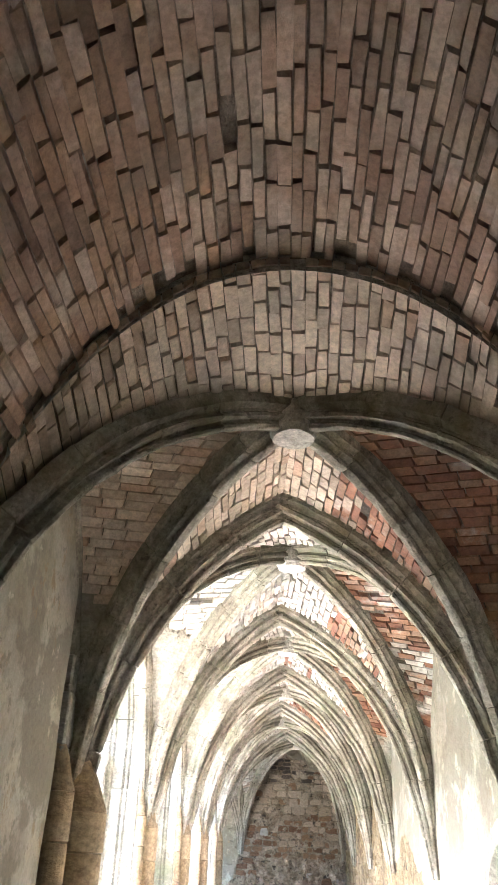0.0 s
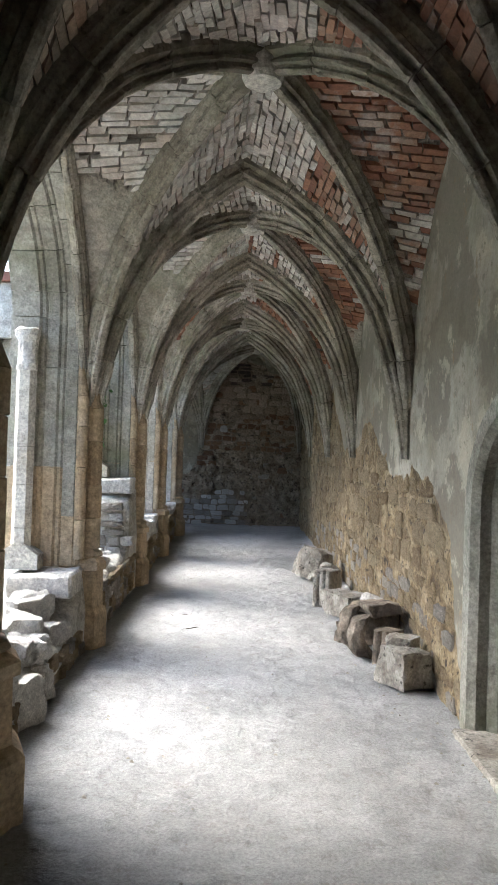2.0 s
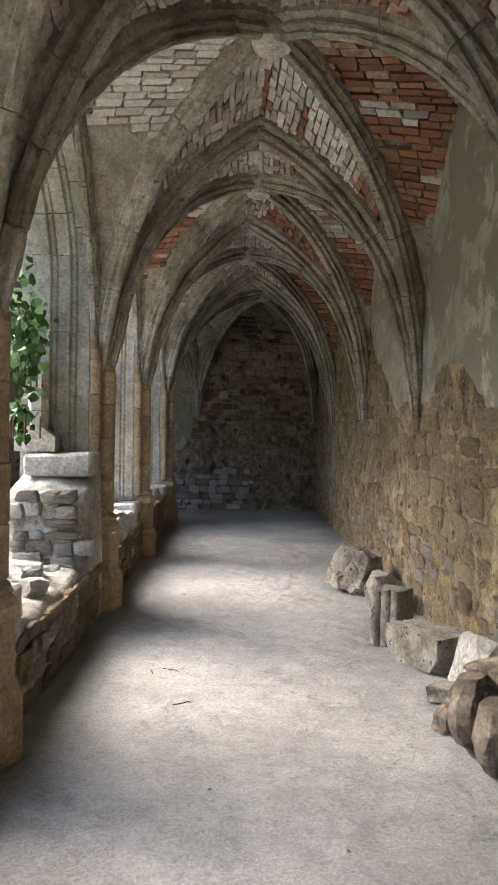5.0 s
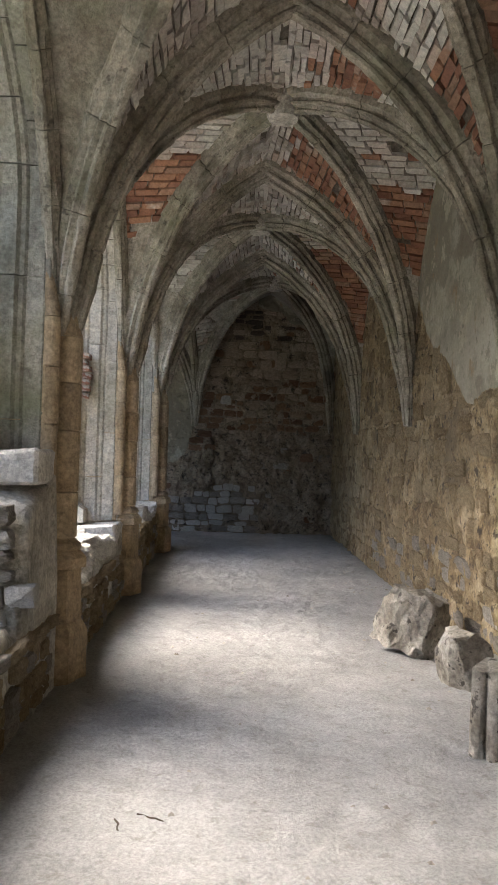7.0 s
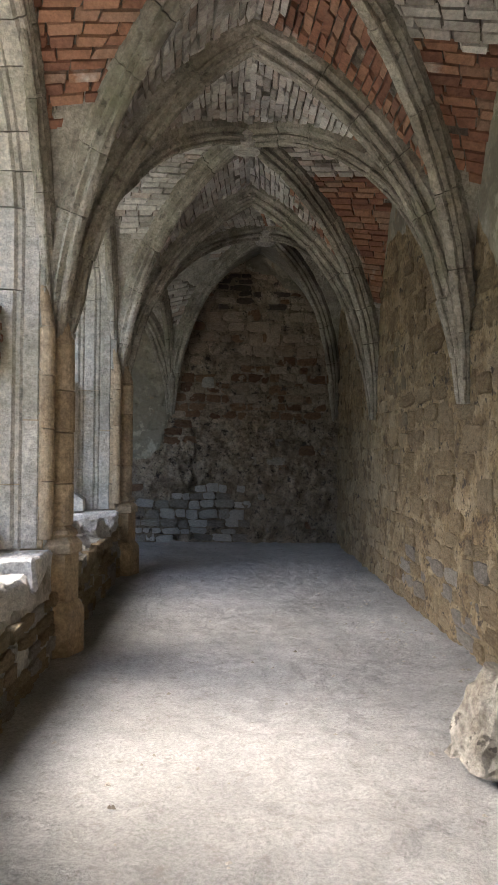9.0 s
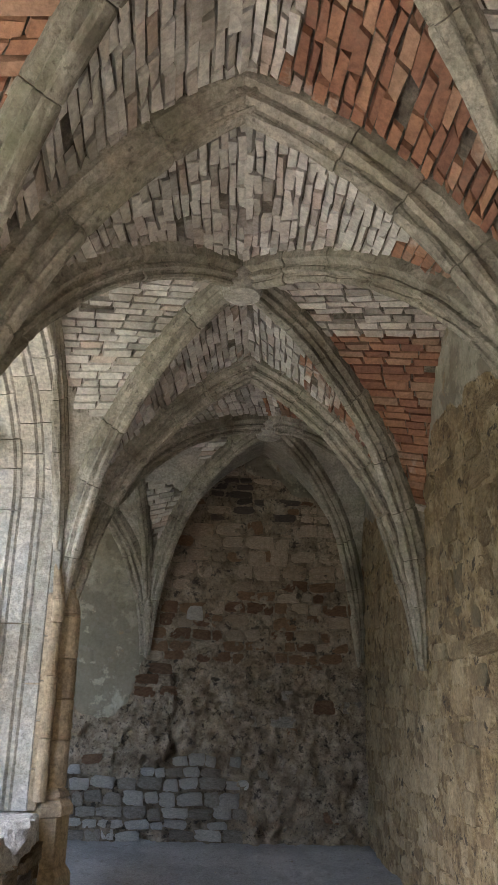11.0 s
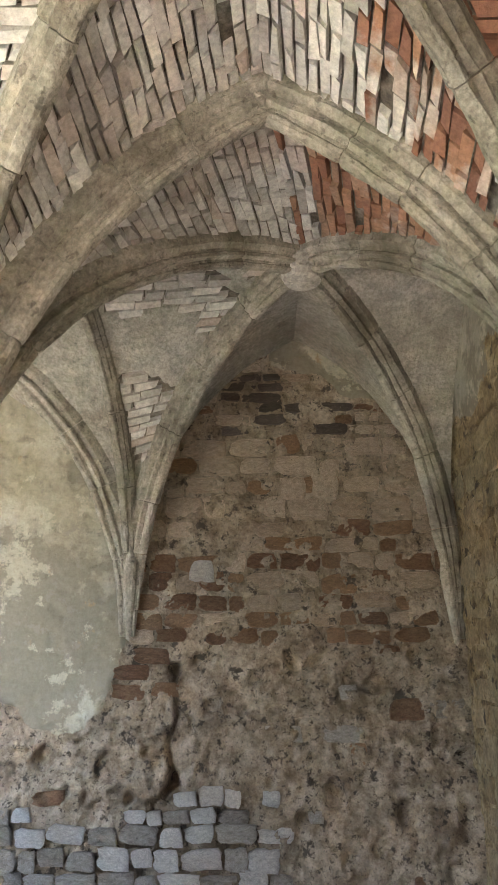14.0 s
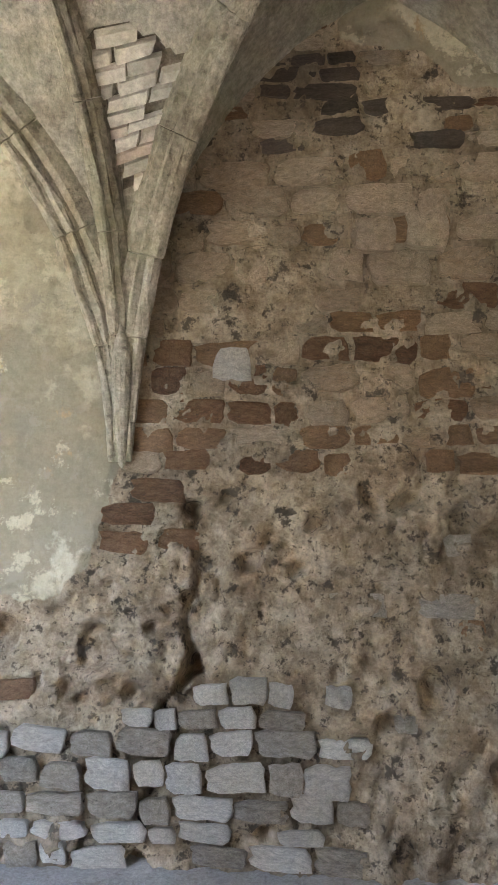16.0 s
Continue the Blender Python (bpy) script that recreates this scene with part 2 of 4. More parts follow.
WOOD = simple_mat("dark_oak", (0.035, 0.02, 0.012), (0.08, 0.05, 0.03), 6, 0.6, (8, 8, 0.6))
IRON = simple_mat("old_iron", (0.03, 0.028, 0.026), (0.08, 0.06, 0.05), 30, 0.6)
GRASS = simple_mat("garth_grass", (0.05, 0.09, 0.025), (0.12, 0.17, 0.05), 3, 0.9, relief=0.9)
LEAF = simple_mat("ivy_leaf", (0.04, 0.1, 0.02), (0.09, 0.18, 0.04), 20, 0.55)
BARK = simple_mat("stem_bark", (0.06, 0.045, 0.03), (0.12, 0.09, 0.06), 20)
OUTWALL = stone_mat("outer_wall_stone", (0.3, 0.27, 0.22), (0.42, 0.39, 0.33), (0.52, 0.49, 0.43), 2.0, stain_at=0.66)
BRICK = stone_mat("red_brick", (0.25, 0.1, 0.06), (0.38, 0.17, 0.1), (0.45, 0.24, 0.15), 9, per_object=True, stain_at=0.7, white=0.52)
DARK_STONE = stone_mat("dark_wall_stone", (0.045, 0.036, 0.03), (0.09, 0.072, 0.056), (0.15, 0.12, 0.095), 6, per_object=True, stain_at=0.7)
COVER = simple_mat("sky_cover", (0.1, 0.04, 0.025), (0.2, 0.08, 0.05), 12)


# ---- mesh helpers ----
def mesh_ob(name, bm, material, parent=None, smooth=False):
    me = bpy.data.meshes.new(name)
    if smooth:
        for f in bm.faces:
            f.smooth = True
    bm.to_mesh(me)
    bm.free()
    for mt in (material if isinstance(material, (list, tuple)) else (material,)):
        me.materials.append(mt)
    ob = new(name, me)
    if parent:
        ob.parent = parent
    return ob


def part(name, bm, material, parent, label="", smooth=False):
    ob = mesh_ob(name, bm, material, parent, smooth)
    if label:
        ob["label"] = label
    return ob


def raw_ob(name, verts, faces, material, parent=None, smooth=False, slots=None):
    me = bpy.data.meshes.new(name)
    me.from_pydata([tuple(v) for v in verts], [], faces)
    for mt in (material if isinstance(material, (list, tuple)) else (material,)):
        me.materials.append(mt)
    if slots:
        me.polygons.foreach_set("material_index", slots)
    if smooth:
        me.polygons.foreach_set("use_smooth", [True] * len(me.polygons))
    me.update()
    ob = new(name, me)
    if parent:
        ob.parent = parent
    return ob


def empty(name):
    return new(name)


def box_bm(x0, x1, y0, y1, z0, z1, bevel=0.0, bm=None):
    own = bm is None
    bm = bm or bmesh.new()
    vs = [bm.verts.new((x, y, z)) for x in (x0, x1) for y in (y0, y1) for z in (z0, z1)]
    fs = [bm.faces.new([vs[i] for i in f]) for f in ((0, 1, 3, 2), (4, 6, 7, 5), (0, 4, 5, 1), (2, 3, 7, 6), (0, 2, 6, 4), (1, 5, 7, 3))]
    if bevel:
        bmesh.ops.bevel(bm, geom=list(dict.fromkeys(e for f in fs for e in f.edges)), offset=bevel, segments=1, affect="EDGES")
    return bm


def rough_block(size, seed, cut=0.12, jitter=0.06, sub=3, spin=True):
    """A broken stone: a box with sliced corners, then roughened."""
    r = random.Random(seed)
    bm = bmesh.new()
    bmesh.ops.create_cube(bm, size=1)
    for v in bm.verts:
        v.co = Vector((v.co.x * size[0], v.co.y * size[1], v.co.z * size[2]))
    for _ in range(7):
        d = Vector((r.uniform(-1, 1), r.uniform(-1, 1), r.uniform(-0.6, 1))).normalized()
        reach = abs(d.x) * size[0] / 2 + abs(d.y) * size[1] / 2 + abs(d.z) * size[2] / 2
        geom = bm.verts[:] + bm.edges[:] + bm.faces[:]
        cutres = bmesh.ops.bisect_plane(bm, geom=geom, plane_co=d * reach * (1 - cut * r.uniform(0.7, 2.2)), plane_no=d, clear_outer=True)
        edges = [e for e in cutres["geom_cut"] if isinstance(e, bmesh.types.BMEdge)]
        if edges:
            bmesh.ops.contextual_create(bm, geom=edges)
    bmesh.ops.triangulate(bm, faces=bm.faces[:])
    bmesh.ops.subdivide_edges(bm, edges=bm.edges[:], cuts=sub, use_grid_fill=True)
    s = max(size)
    for v in bm.verts:
        n = noise.noise_vector(v.co * (4.0 / s) + Vector((seed, seed * 2, 0))) + 0.5 * noise.noise_vector(v.co * (11.0 / s) + Vector((seed, 0, 0)))
        v.co += n * jitter * s
    low = min(v.co.z for v in bm.verts)
    for v in bm.verts:
        v.co.z -= low
    bm.normal_update()
    return bm


# ---- the plan ----
TY = [0.5, 2.97, 6.17, 9.3, 12.12, 15.25, 18.0]      # lines of the cross arches; the last is the end wall
XL, XR = -1.42, 1.5                                    # inner faces of arcade and inner wall
ZS, ZB, ZA = 1.9, 4.32, 4.43                           # springing, crown of the webs at boss and at cross arch
BOSS_AT = [(0.03, 1.66), (0.055, 4.41), (0.045, 7.67), (0.04, 10.7), (-0.03, 13.77), (0.31, 16.68)]
BOSS_Z = [4.24, 4.41, 4.39, 4.36, 4.33, 4.28]
APEX_X = [0.0, -0.03, -0.06, -0.01, -0.05, 0.07, 0.3]
APEX_Z = [4.33, 4.26, 4.38, 4.4, 4.37, 4.32, 4.3]


def pointed(s, k=1.75):
    return math.sqrt(max(0.0, k * k - (s + k - 1) ** 2)) / math.sqrt(k * k - (k - 1) ** 2)


def rounded(s):
    return math.sqrt(max(0.0, 1 - s * s))


def blunt(s):
    return pointed(s, 1.22)


def curve(a, spring, rise_fn):
    """Half a rib from its crown a down to its spring, as a function of 0..1."""
    def at(f):
        s = math.sin(f * math.pi / 2) if f < 1 else 1.0
        e = rise_fn(s)
        return Vector((a[0] + (spring[0] - a[0]) * s, a[1] + (spring[1] - a[1]) * s, spring[2] + (a[2] - spring[2]) * e))
    return at


RIB_HALF = [(0.105, 0.05), (0.105, -0.045), (0.06, -0.075), (0.058, -0.095), (0.082, -0.115), (0.08, -0.138), (0.036, -0.15), (0.032, -0.168), (0.044, -0.185), (0.036, -0.205), (0.015, -0.212)]
RIB_PROFILE = [(-a, b) for a, b in RIB_HALF] + [(a, b) for a, b in reversed(RIB_HALF)]


def rib(name, halves, seg_len=0.5, size=1.0, tail=0.3, material=None, seed=0, label="weathered grey sandstone vault rib with a rounded roll"):
    """A moulded rib, voussoir by voussoir with open joints, along one or two halves that meet at the crown."""
    r = random.Random(seed)
    verts, faces = [], []
    for at in halves:
        pts = [at(i / 40) for i in range(41)]
        pts.append(pts[-1] - Vector((0, 0, tail)))
        length = [0.0]
        for p, q in zip(pts, pts[1:]):
            length.append(length[-1] + (q - p).length)
        side = (pts[-2] - pts[0]).cross(Vector((0, 0, 1))).normalized()

        def point(d):
            d = min(max(d, 0), length[-1])
            for i in range(41):
                if d <= length[i + 1]:
                    f = (d - length[i]) / max(1e-6, length[i + 1] - length[i])
                    return pts[i].lerp(pts[i + 1], f), (pts[i + 1] - pts[i]).normalized()
            return pts[-1], (pts[-1] - pts[-2]).normalized()
        d = 0.0
        while d < length[-1] - 0.02:
            e = min(length[-1], d + seg_len * r.uniform(0.75, 1.25))
            if length[-1] - e < 0.15:
                e = length[-1]
            off_s, off_n = r.uniform(-0.006, 0.006), r.uniform(-0.006, 0.006)
            rings = []
            steps = 6
            for j in range(steps + 1):
                dd = d + 0.003 + (e - d - 0.006) * (0, 0.04, 0.3, 0.5, 0.7, 0.96, 1)[j]
                p, tg = point(dd)
                nrm = side.cross(tg).normalized()
                if nrm.z < 0:
                    nrm = -nrm
                sc = size * (0.965 if j in (0, steps) else 1.0) * (1.0 - 0.6 * max(0.0, dd / length[-1] - 0.76) / 0.24)
                ring = []
                for a, b in RIB_PROFILE:
                    w = 0.01 * noise.noise(Vector((p.x * 7 + a * 25, p.y * 7, p.z * 7 + b * 25))) + 0.005 * noise.noise(Vector((p.x * 23, p.y * 23, p.z * 23 + b * 40)))
                    ring.append(p + side * ((a + off_s) * sc + w) + nrm * ((b + off_n) * sc + w))
                rings.append(ring)
            base = len(verts)
            n = len(RIB_PROFILE)
            for ring in rings:
                verts += ring
            for j in range(steps):
                for i in range(n - 1):
                    q = base + j * n + i
                    faces.append((q, q + 1, q + n + 1, q + n))
            faces.append(tuple(base + i for i in range(n)))
            faces.append(tuple(base + steps * n + i for i in range(n - 1, -1, -1)))
            d = e
    ob = raw_ob(name, verts, faces, material or RIB)
    return tagged(ob, label, "vault rib", kind="structure")


def web(cells, seed, red_of, name, label, course=0.062, brick_len=0.2, plastered=None, spread=0.18, mats=None):
    """The webs of one bay: every brick of the cells, bedded in mortar. A cell is (rim curve, diagonal curve)."""
    r = random.Random(seed)
    tight = 0.0035 if mats else 0.0055
    verts, faces, slots = [], [], []
    for ci, (rim, diag) in enumerate(cells):
        n = 72
        # bedding behind the bricks, and plaster over them where it still holds
        base = len(verts)
        m = 22
        held = []
        for i in range(n + 1):
            a, b = rim(i / n), diag(i / n)
            for j in range(m + 1):
                p = a.lerp(b, j / m)
                on = bool(plastered and plastered(ci, p))
                held.append(on)
                verts.append(p + Vector((0, 0, -0.016 + 0.012 * noise.noise(p * 5.0) if on else 0.028)))
        for i in range(n):
            for j in range(m):
                q = base + i * (m + 1) + j
                ring = (q, q + 1, q + m + 2, q + m + 1)
                faces.append(ring)
                slots.append(0 if sum(held[v - base] for v in ring) >= 2 else 3)
        # arc length of the rim sets the courses
        ps = [rim(i / 60) for i in range(61)]
        acc = [0.0]
        for p, q in zip(ps, ps[1:]):
            acc.append(acc[-1] + (q - p).length)
        d = 0.0
        while d < acc[-1] - 0.05:
            h = course * r.uniform(0.85, 1.2)
            f0, f1 = np.interp([d + tight, min(acc[-1], d + h - tight)], acc, [i / 60 for i in range(61)])
            a0, b0, a1, b1 = rim(f0), diag(f0), rim(f1), diag(f1)
            span = (b0 - a0).length
            if span > 0.06:
                up = (b0 - a0).cross(a1 - a0)
                if up.length > 1e-9:
                    up.normalize()
                    if up.z > 0:
                        up = -up          # towards the room
                    mid = (a0 + b1) / 2
                    red = red_of(ci, mid)
                    x = -r.uniform(0, brick_len)
                    while x < span:
                        L = brick_len * r.uniform(0.7, 1.2)
                        u0, u1 = max(0.0, x + tight) / span, min(span, x + L - tight) / span
                        x += L
                        if u1 - u0 < 0.02 or r.random() < (0.004 if mats else 0.025):
                            continue
                        if plastered and plastered(ci, a0.lerp(b0, (u0 + u1) / 2)):
                            continue
                        pr = r.uniform(0.0, 0.014 if mats else 0.022) + 0.004
                        j = lambda: r.uniform(-0.011, 0.011) * (0.6 if mats else 1.0)
                        c = [a0.lerp(b0, u0), a0.lerp(b0, u1), a1.lerp(b1, u1), a1.lerp(b1, u0)]
                        cen = (c[0] + c[1] + c[2] + c[3]) / 4
                        base = len(verts)
                        verts.extend(q + Vector((0, 0, 0.028)) for q in c)
                        for q in c:
                            q2 = q + (cen - q) * 0.05 + up * (pr + j() * 0.6) + Vector((j(), j(), 0))
                            verts.append(q2)
                        for i in range(4):
                            k = (i + 1) % 4
                            faces.append((base + i, base + k, base + 4 + k, base + 4 + i))
                        faces.append((base + 4, base + 5, base + 6, base + 7))
                        slots += [1 + (1 if red + r.uniform(-spread, spread) > 0.5 else 0)] * 5
            d += h
    ob = raw_ob(name, verts, faces, mats or (VAULT_PLASTER, VAULT_PALE, VAULT_RED, OPEN_JOINT), slots=slots)
    return tagged(ob, label, "vault", kind="structure")


def bay(i, near_l, near_r, far_l, far_r, boss, apex_n, apex_f, apex_l, apex_r, seed, red_of, near_rib=True, far_rib=False, left_rib=False, diagonals="1111"):
    dg = [curve(boss, c, blunt) for c in (near_l, near_r, far_r, far_l)]
    tn = [curve(apex_n, c, pointed if i else rounded) for c in (near_l, near_r)]
    tf = [curve(apex_f, c, pointed) for c in (far_l, far_r)]
    sl = [curve(apex_l, c, pointed) for c in (near_l, far_l)]
    sr = [curve(apex_r, c, pointed) for c in (near_r, far_r)]
    cells = [(tn[0], dg[0]), (tn[1], dg[1]), (tf[0], dg[3]), (tf[1], dg[2]), (sl[0], dg[0]), (sl[1], dg[3]), (sr[0], dg[1]), (sr[1], dg[2])]
    web(cells, seed, red_of, "ceiling", "brick vault webs, whitewashed in part, with bare red brick and open joints", plastered=plaster_map(i), spread=0.07, mats=None if i else (VAULT_PLASTER, VAULT_DUSTY, VAULT_RED, OPEN_JOINT))
    if near_rib:
        rib("transverse_rib", tn, seed=seed + 1, size=0.94)
    if far_rib:
        rib("transverse_rib", tf, seed=seed + 2)
    if left_rib:
        rib("wall_rib", sl, seed=seed + 3, size=0.62)
    for j, (at, on) in enumerate(zip(dg, diagonals)):
        if on == "1":
            rib("diagonal_rib", [at], seed=seed + 10 + j, size=0.8)
    # the boss hangs at the crossing
    bm = bmesh.new()
    prof = [(0.0, 0.02), (0.12, 0.02), (0.135, -0.06), (0.14, -0.15), (0.13, -0.17), (0.122, -0.19), (0.05, -0.195), (0.0, -0.195)]
    lathe(bm, prof, 24, Vector(boss) - Vector((0, 0, 0.025)))
    for v in bm.verts:
        v.co += noise.noise_vector(v.co * 12) * 0.006
    tagged(mesh_ob("boss", bm, BOSS), "round pale stone boss at the vault's crossing", "vault boss", kind="structure")


def lathe(bm, prof, n, at, squash=1.0):
    rings = []
    for r_, z in prof:
        rings.append([bm.verts.new((at[0] + r_ * math.cos(2 * math.pi * k / n), at[1] + r_ * squash * math.sin(2 * math.pi * k / n), at[2] + z)) for k in range(n)])
    for a, b in zip(rings, rings[1:]):
        for k in range(n):
            bm.faces.new((a[k], a[(k + 1) % n], b[(k + 1) % n], b[k]))
    bmesh.ops.remove_doubles(bm, verts=bm.verts[:], dist=1e-5)
    bmesh.ops.recalc_face_normals(bm, faces=bm.faces[:])


def red_map(i):
    """Where the bricks have lost their wash: mostly the cells over the inner wall, and in patches."""
    def of(ci, p):
        n = noise.fractal(Vector((p.x * 0.9 + i * 7, p.y * 0.9, p.z * 0.9)), 1.0, 2.0, 3)
        base = {0: -0.1, 1: 0.1, 2: -0.05, 3: 0.3, 4: 0.1, 5: 0.05, 6: 0.7, 7: 0.7}[ci]
        if ci in (1, 3) and p.x > 0.35:
            base += 0.35
        if i in (3, 4) and ci in (4, 5):
            base = 0.6 if i == 3 else 0.08
        if i == 5 and ci in (4, 5):
            base = 0.15
        if i == 6:
            base = 0.1
        if i == 0 and ci in (0, 1):
            base = 0.0
        if i == 0 and ci in (2, 4, 5):
            base = -0.2
        if i == 0 and ci in (6, 7):
            base = 0.95
        if i in (3, 4) and ci in (6, 7):
            base = 0.8 if p.z < 4.1 else 0.2
        if p.z < 3.0 and ci >= 4:
            base *= 0.35
        return min(1.0, max(0.0, base + n * 0.8))
    return of


def plaster_map(i):
    """Where old plaster still hides the bricks: low on the cells, and over much of the corner bay."""
    def of(ci, p):
        n = noise.fractal(Vector((p.x * 1.4 + i * 5, p.y * 1.4, p.z * 1.4)), 1.0, 2.0, 4)
        if i == 5 and ci in (2, 3, 7):
            return True
        if i == 5 and ci in (4, 5):
            return p.z + 0.9 * n < 3.62
        if i == 6:
            return p.z + 0.6 * n < 4.1
        low = {4: 3.45, 5: 3.45, 6: 3.2, 7: 3.2}.get(ci, 3.05)
        if i in (1, 2) and ci in (4, 5):
            low = 3.9
        return p.z + 0.5 * n < low
    return of


def corners(k):
    return (XL, TY[k], ZS + 0.05), (XR, TY[k], ZS + 0.13)


for i in range(6):
    nl, nr = corners(i)
    fl, fr = corners(i + 1)
    if i == 5:
        fl, fr = (-0.98, 18.0, 2.18), (1.46, 18.0, 2.15)
    bx, by = BOSS_AT[i]
    an, af = (APEX_X[i], TY[i], APEX_Z[i]), (APEX_X[i + 1], TY[i + 1], APEX_Z[i + 1])
    al, ar = (XL, by, 4.46), (XR, by, 4.46)
    if i == 5:
        al = (-1.25, by, 4.25)
    bay(i, nl, nr, fl, fr, (bx, by, BOSS_Z[i]), an, af, al, ar, 100 + 31 * i, red_map(i), near_rib=(i > 0), left_rib=True)

# the walk turns the corner: two bays of the next walk, behind the corner pier
bay(6, (-4.4, 15.25, 1.9), (XL, 15.25, 1.9), (-4.4, 18.0, 2.1), (-0.98, 18.0, 2.18), (-2.8, 16.6, 4.3), (-2.9, 15.25, 4.15), (-2.75, 18.0, 4.15), (-4.4, 16.6, 4.4), (-1.25, 16.6, 4.25), 900, red_map(6), near_rib=False, left_rib=True)

# plain tunnel vault behind the start of the walk, a brick's depth above the first bay
tun = []
for s_ in (XL, XR):
    tun.append((curve((0, -7.0, 4.38), (s_, -7.0, ZS), rounded), curve((0, TY[0] + 0.02, 4.38), (s_, TY[0] + 0.02, ZS), rounded)))
web(tun, 77, lambda ci, p: 0.2 + 0.6 * noise.noise(p * 0.9), "ceiling", "old brick tunnel vault, reddish brown with open joints", course=0.054, brick_len=0.26, spread=0.25, mats=(MORTAR_BROWN, VAULT_ROSE, VAULT_BROWN, MORTAR_BROWN))
arch_lip = [curve((0, TY[0] + 0.01, 4.3), (s_, TY[0] + 0.01, ZS), rounded) for s_ in (XL, XR)]
lip_v, lip_f = [], []
for at in arch_lip:
    b0 = len(lip_v)
    for i in range(25):
        p = at(i / 24)
        lip_v += [p - Vector((0, 0, 0.012)), p + Vector((0, 0, 0.3))]
    lip_f += [(b0 + 2 * i, b0 + 2 * i + 2, b0 + 2 * i + 3, b0 + 2 * i + 1) for i in range(24)]
tagged(raw_ob("trim", lip_v, lip_f, MORTAR), "ragged mortar edge where two brick vaults meet", "vault edge", kind="structure")


# ---- floor, ground, walls ----
def sheet(name, x0, x1, y0, y1, step, height, material):
    nx, ny = max(1, round((x1 - x0) / step)), max(1, round((y1 - y0) / step))
    verts = [(x0 + (x1 - x0) * i / nx, y0 + (y1 - y0) * j / ny, height(x0 + (x1 - x0) * i / nx, y0 + (y1 - y0) * j / ny)) for j in range(ny + 1) for i in range(nx + 1)]
    faces = [(j * (nx + 1) + i, j * (nx + 1) + i + 1, (j + 1) * (nx + 1) + i + 1, (j + 1) * (nx + 1) + i) for j in range(ny) for i in range(nx)]
    return raw_ob(name, verts, faces, material, smooth=True)


def floor_z(x, y):
    return 0.012 * noise.noise(Vector((x * 1.3, y * 1.3, 0))) + 0.022 * noise.fractal(Vector((x * 8, y * 8, 3)), 0.8, 2.0, 4)


tagged(sheet("floor", -8.0, -1.95, 14.4, 18.2, 0.12, floor_z, FLOOR), "pale grey trodden sandy floor of the next walk", "floor", kind="structure")
tagged(sheet("floor", -1.95, 1.75, -7.2, 18.2, 0.035, floor_z, FLOOR), "pale grey trodden sandy floor, uneven and dusty", "floor", kind="structure")
# pale strip added outside so that sunlight bounces up into the vault
BOUNCE_GROUND = simple_mat("bounce_pale", (0.36, 0.34, 0.3), (0.52, 0.5, 0.46), 14, 0.95, relief=0.8)
tagged(sheet("pavement", -7.5, -1.9, -11.8, 14.3, 0.4, lambda x, y: -0.2 + 0.02 * noise.noise(Vector((x, y, 0))), BOUNCE_GROUND), "added pale ground strip that bounces light up into the vault", "gravel path", kind="structure")
tagged(sheet("ground", -600, 600, -600, 600, 60, lambda x, y: -0.25, GRASS), "short green grass of the cloister garth", "ground", kind="structure")


def relief_wall(name, org, udir, vdir, nrm, w, h, plaster_of, material, label, step=0.06, thick=0.5, hole=None, groove=None):
    """A wall with an uneven face: plaster stands proud of the bare rubble bedding. hole(u, v) leaves an opening."""
    nu, nv = round(w / step), round(h / step)
    org, udir, vdir, nrm = Vector(org), Vector(udir), Vector(vdir), Vector(nrm)
    verts, faces, vals = [], [], []
    for j in range(nv + 1):
        for i in range(nu + 1):
            u, v = w * i / nu, h * j / nv
            p = org + udir * u + vdir * v
            k = min(1.0, max(0.0, plaster_of(u, v)))
            n1 = noise.noise(p * 2.1) * 0.012
            n2 = noise.fractal(p * 5.0, 0.7, 2.0, 6) * 0.03
            verts.append(p + nrm * (n1 + (1 - k) * n2 + k * 0.016 - (groove(u, v) if groove else 0)))
            vals.append(k)
    for j in range(nv):
        for i in range(nu):
            if hole and hole(w * (i + 0.5) / nu, h * (j + 0.5) / nv):
                continue
            q = j * (nu + 1) + i
            faces.append((q, q + 1, q + nu + 2, q + nu + 1))
    # back face
    b = len(verts)
    verts += [org - nrm * thick, org + udir * w - nrm * thick, org + udir * w + vdir * h - nrm * thick, org + vdir * h - nrm * thick]
    vals += [0, 0, 0, 0]
    if not hole:
        faces.append((b, b + 1, b + 2, b + 3))
    ob = raw_ob(name, verts, faces, material, smooth=True)
    a = ob.data.attributes.new("plaster", "FLOAT", "POINT")
    a.data.foreach_set("value", vals)
    return tagged(ob, label, "wall", kind="structure")


def step01(x, a, b):
    return min(1.0, max(0.0, (x - a) / (b - a)))


def right_bare_height(y):
    """Up to what height the inner wall has lost its plaster."""
    pts = [(-8, 0.3), (4.5, 0.45), (4.85, 1.6), (6.0, 1.85), (8.5, 2.1), (10.3, 1.95), (10.9, 2.35), (11.6, 2.8), (12.1, 3.5), (18.2, 3.6)]
    return float(np.interp(y, [p[0] for p in pts], [p[1] for p in pts]))


def right_plaster(u, v):
    y = u - 7.0
    n = noise.fractal(Vector((y * 0.9, v * 0.9, 4.0)), 1.0, 2.0, 5)
    return step01(v - right_bare_height(y) + 0.35 * n, -0.06, 0.06)


DOOR = (3.2, 4.22, 1.45, 2.0)


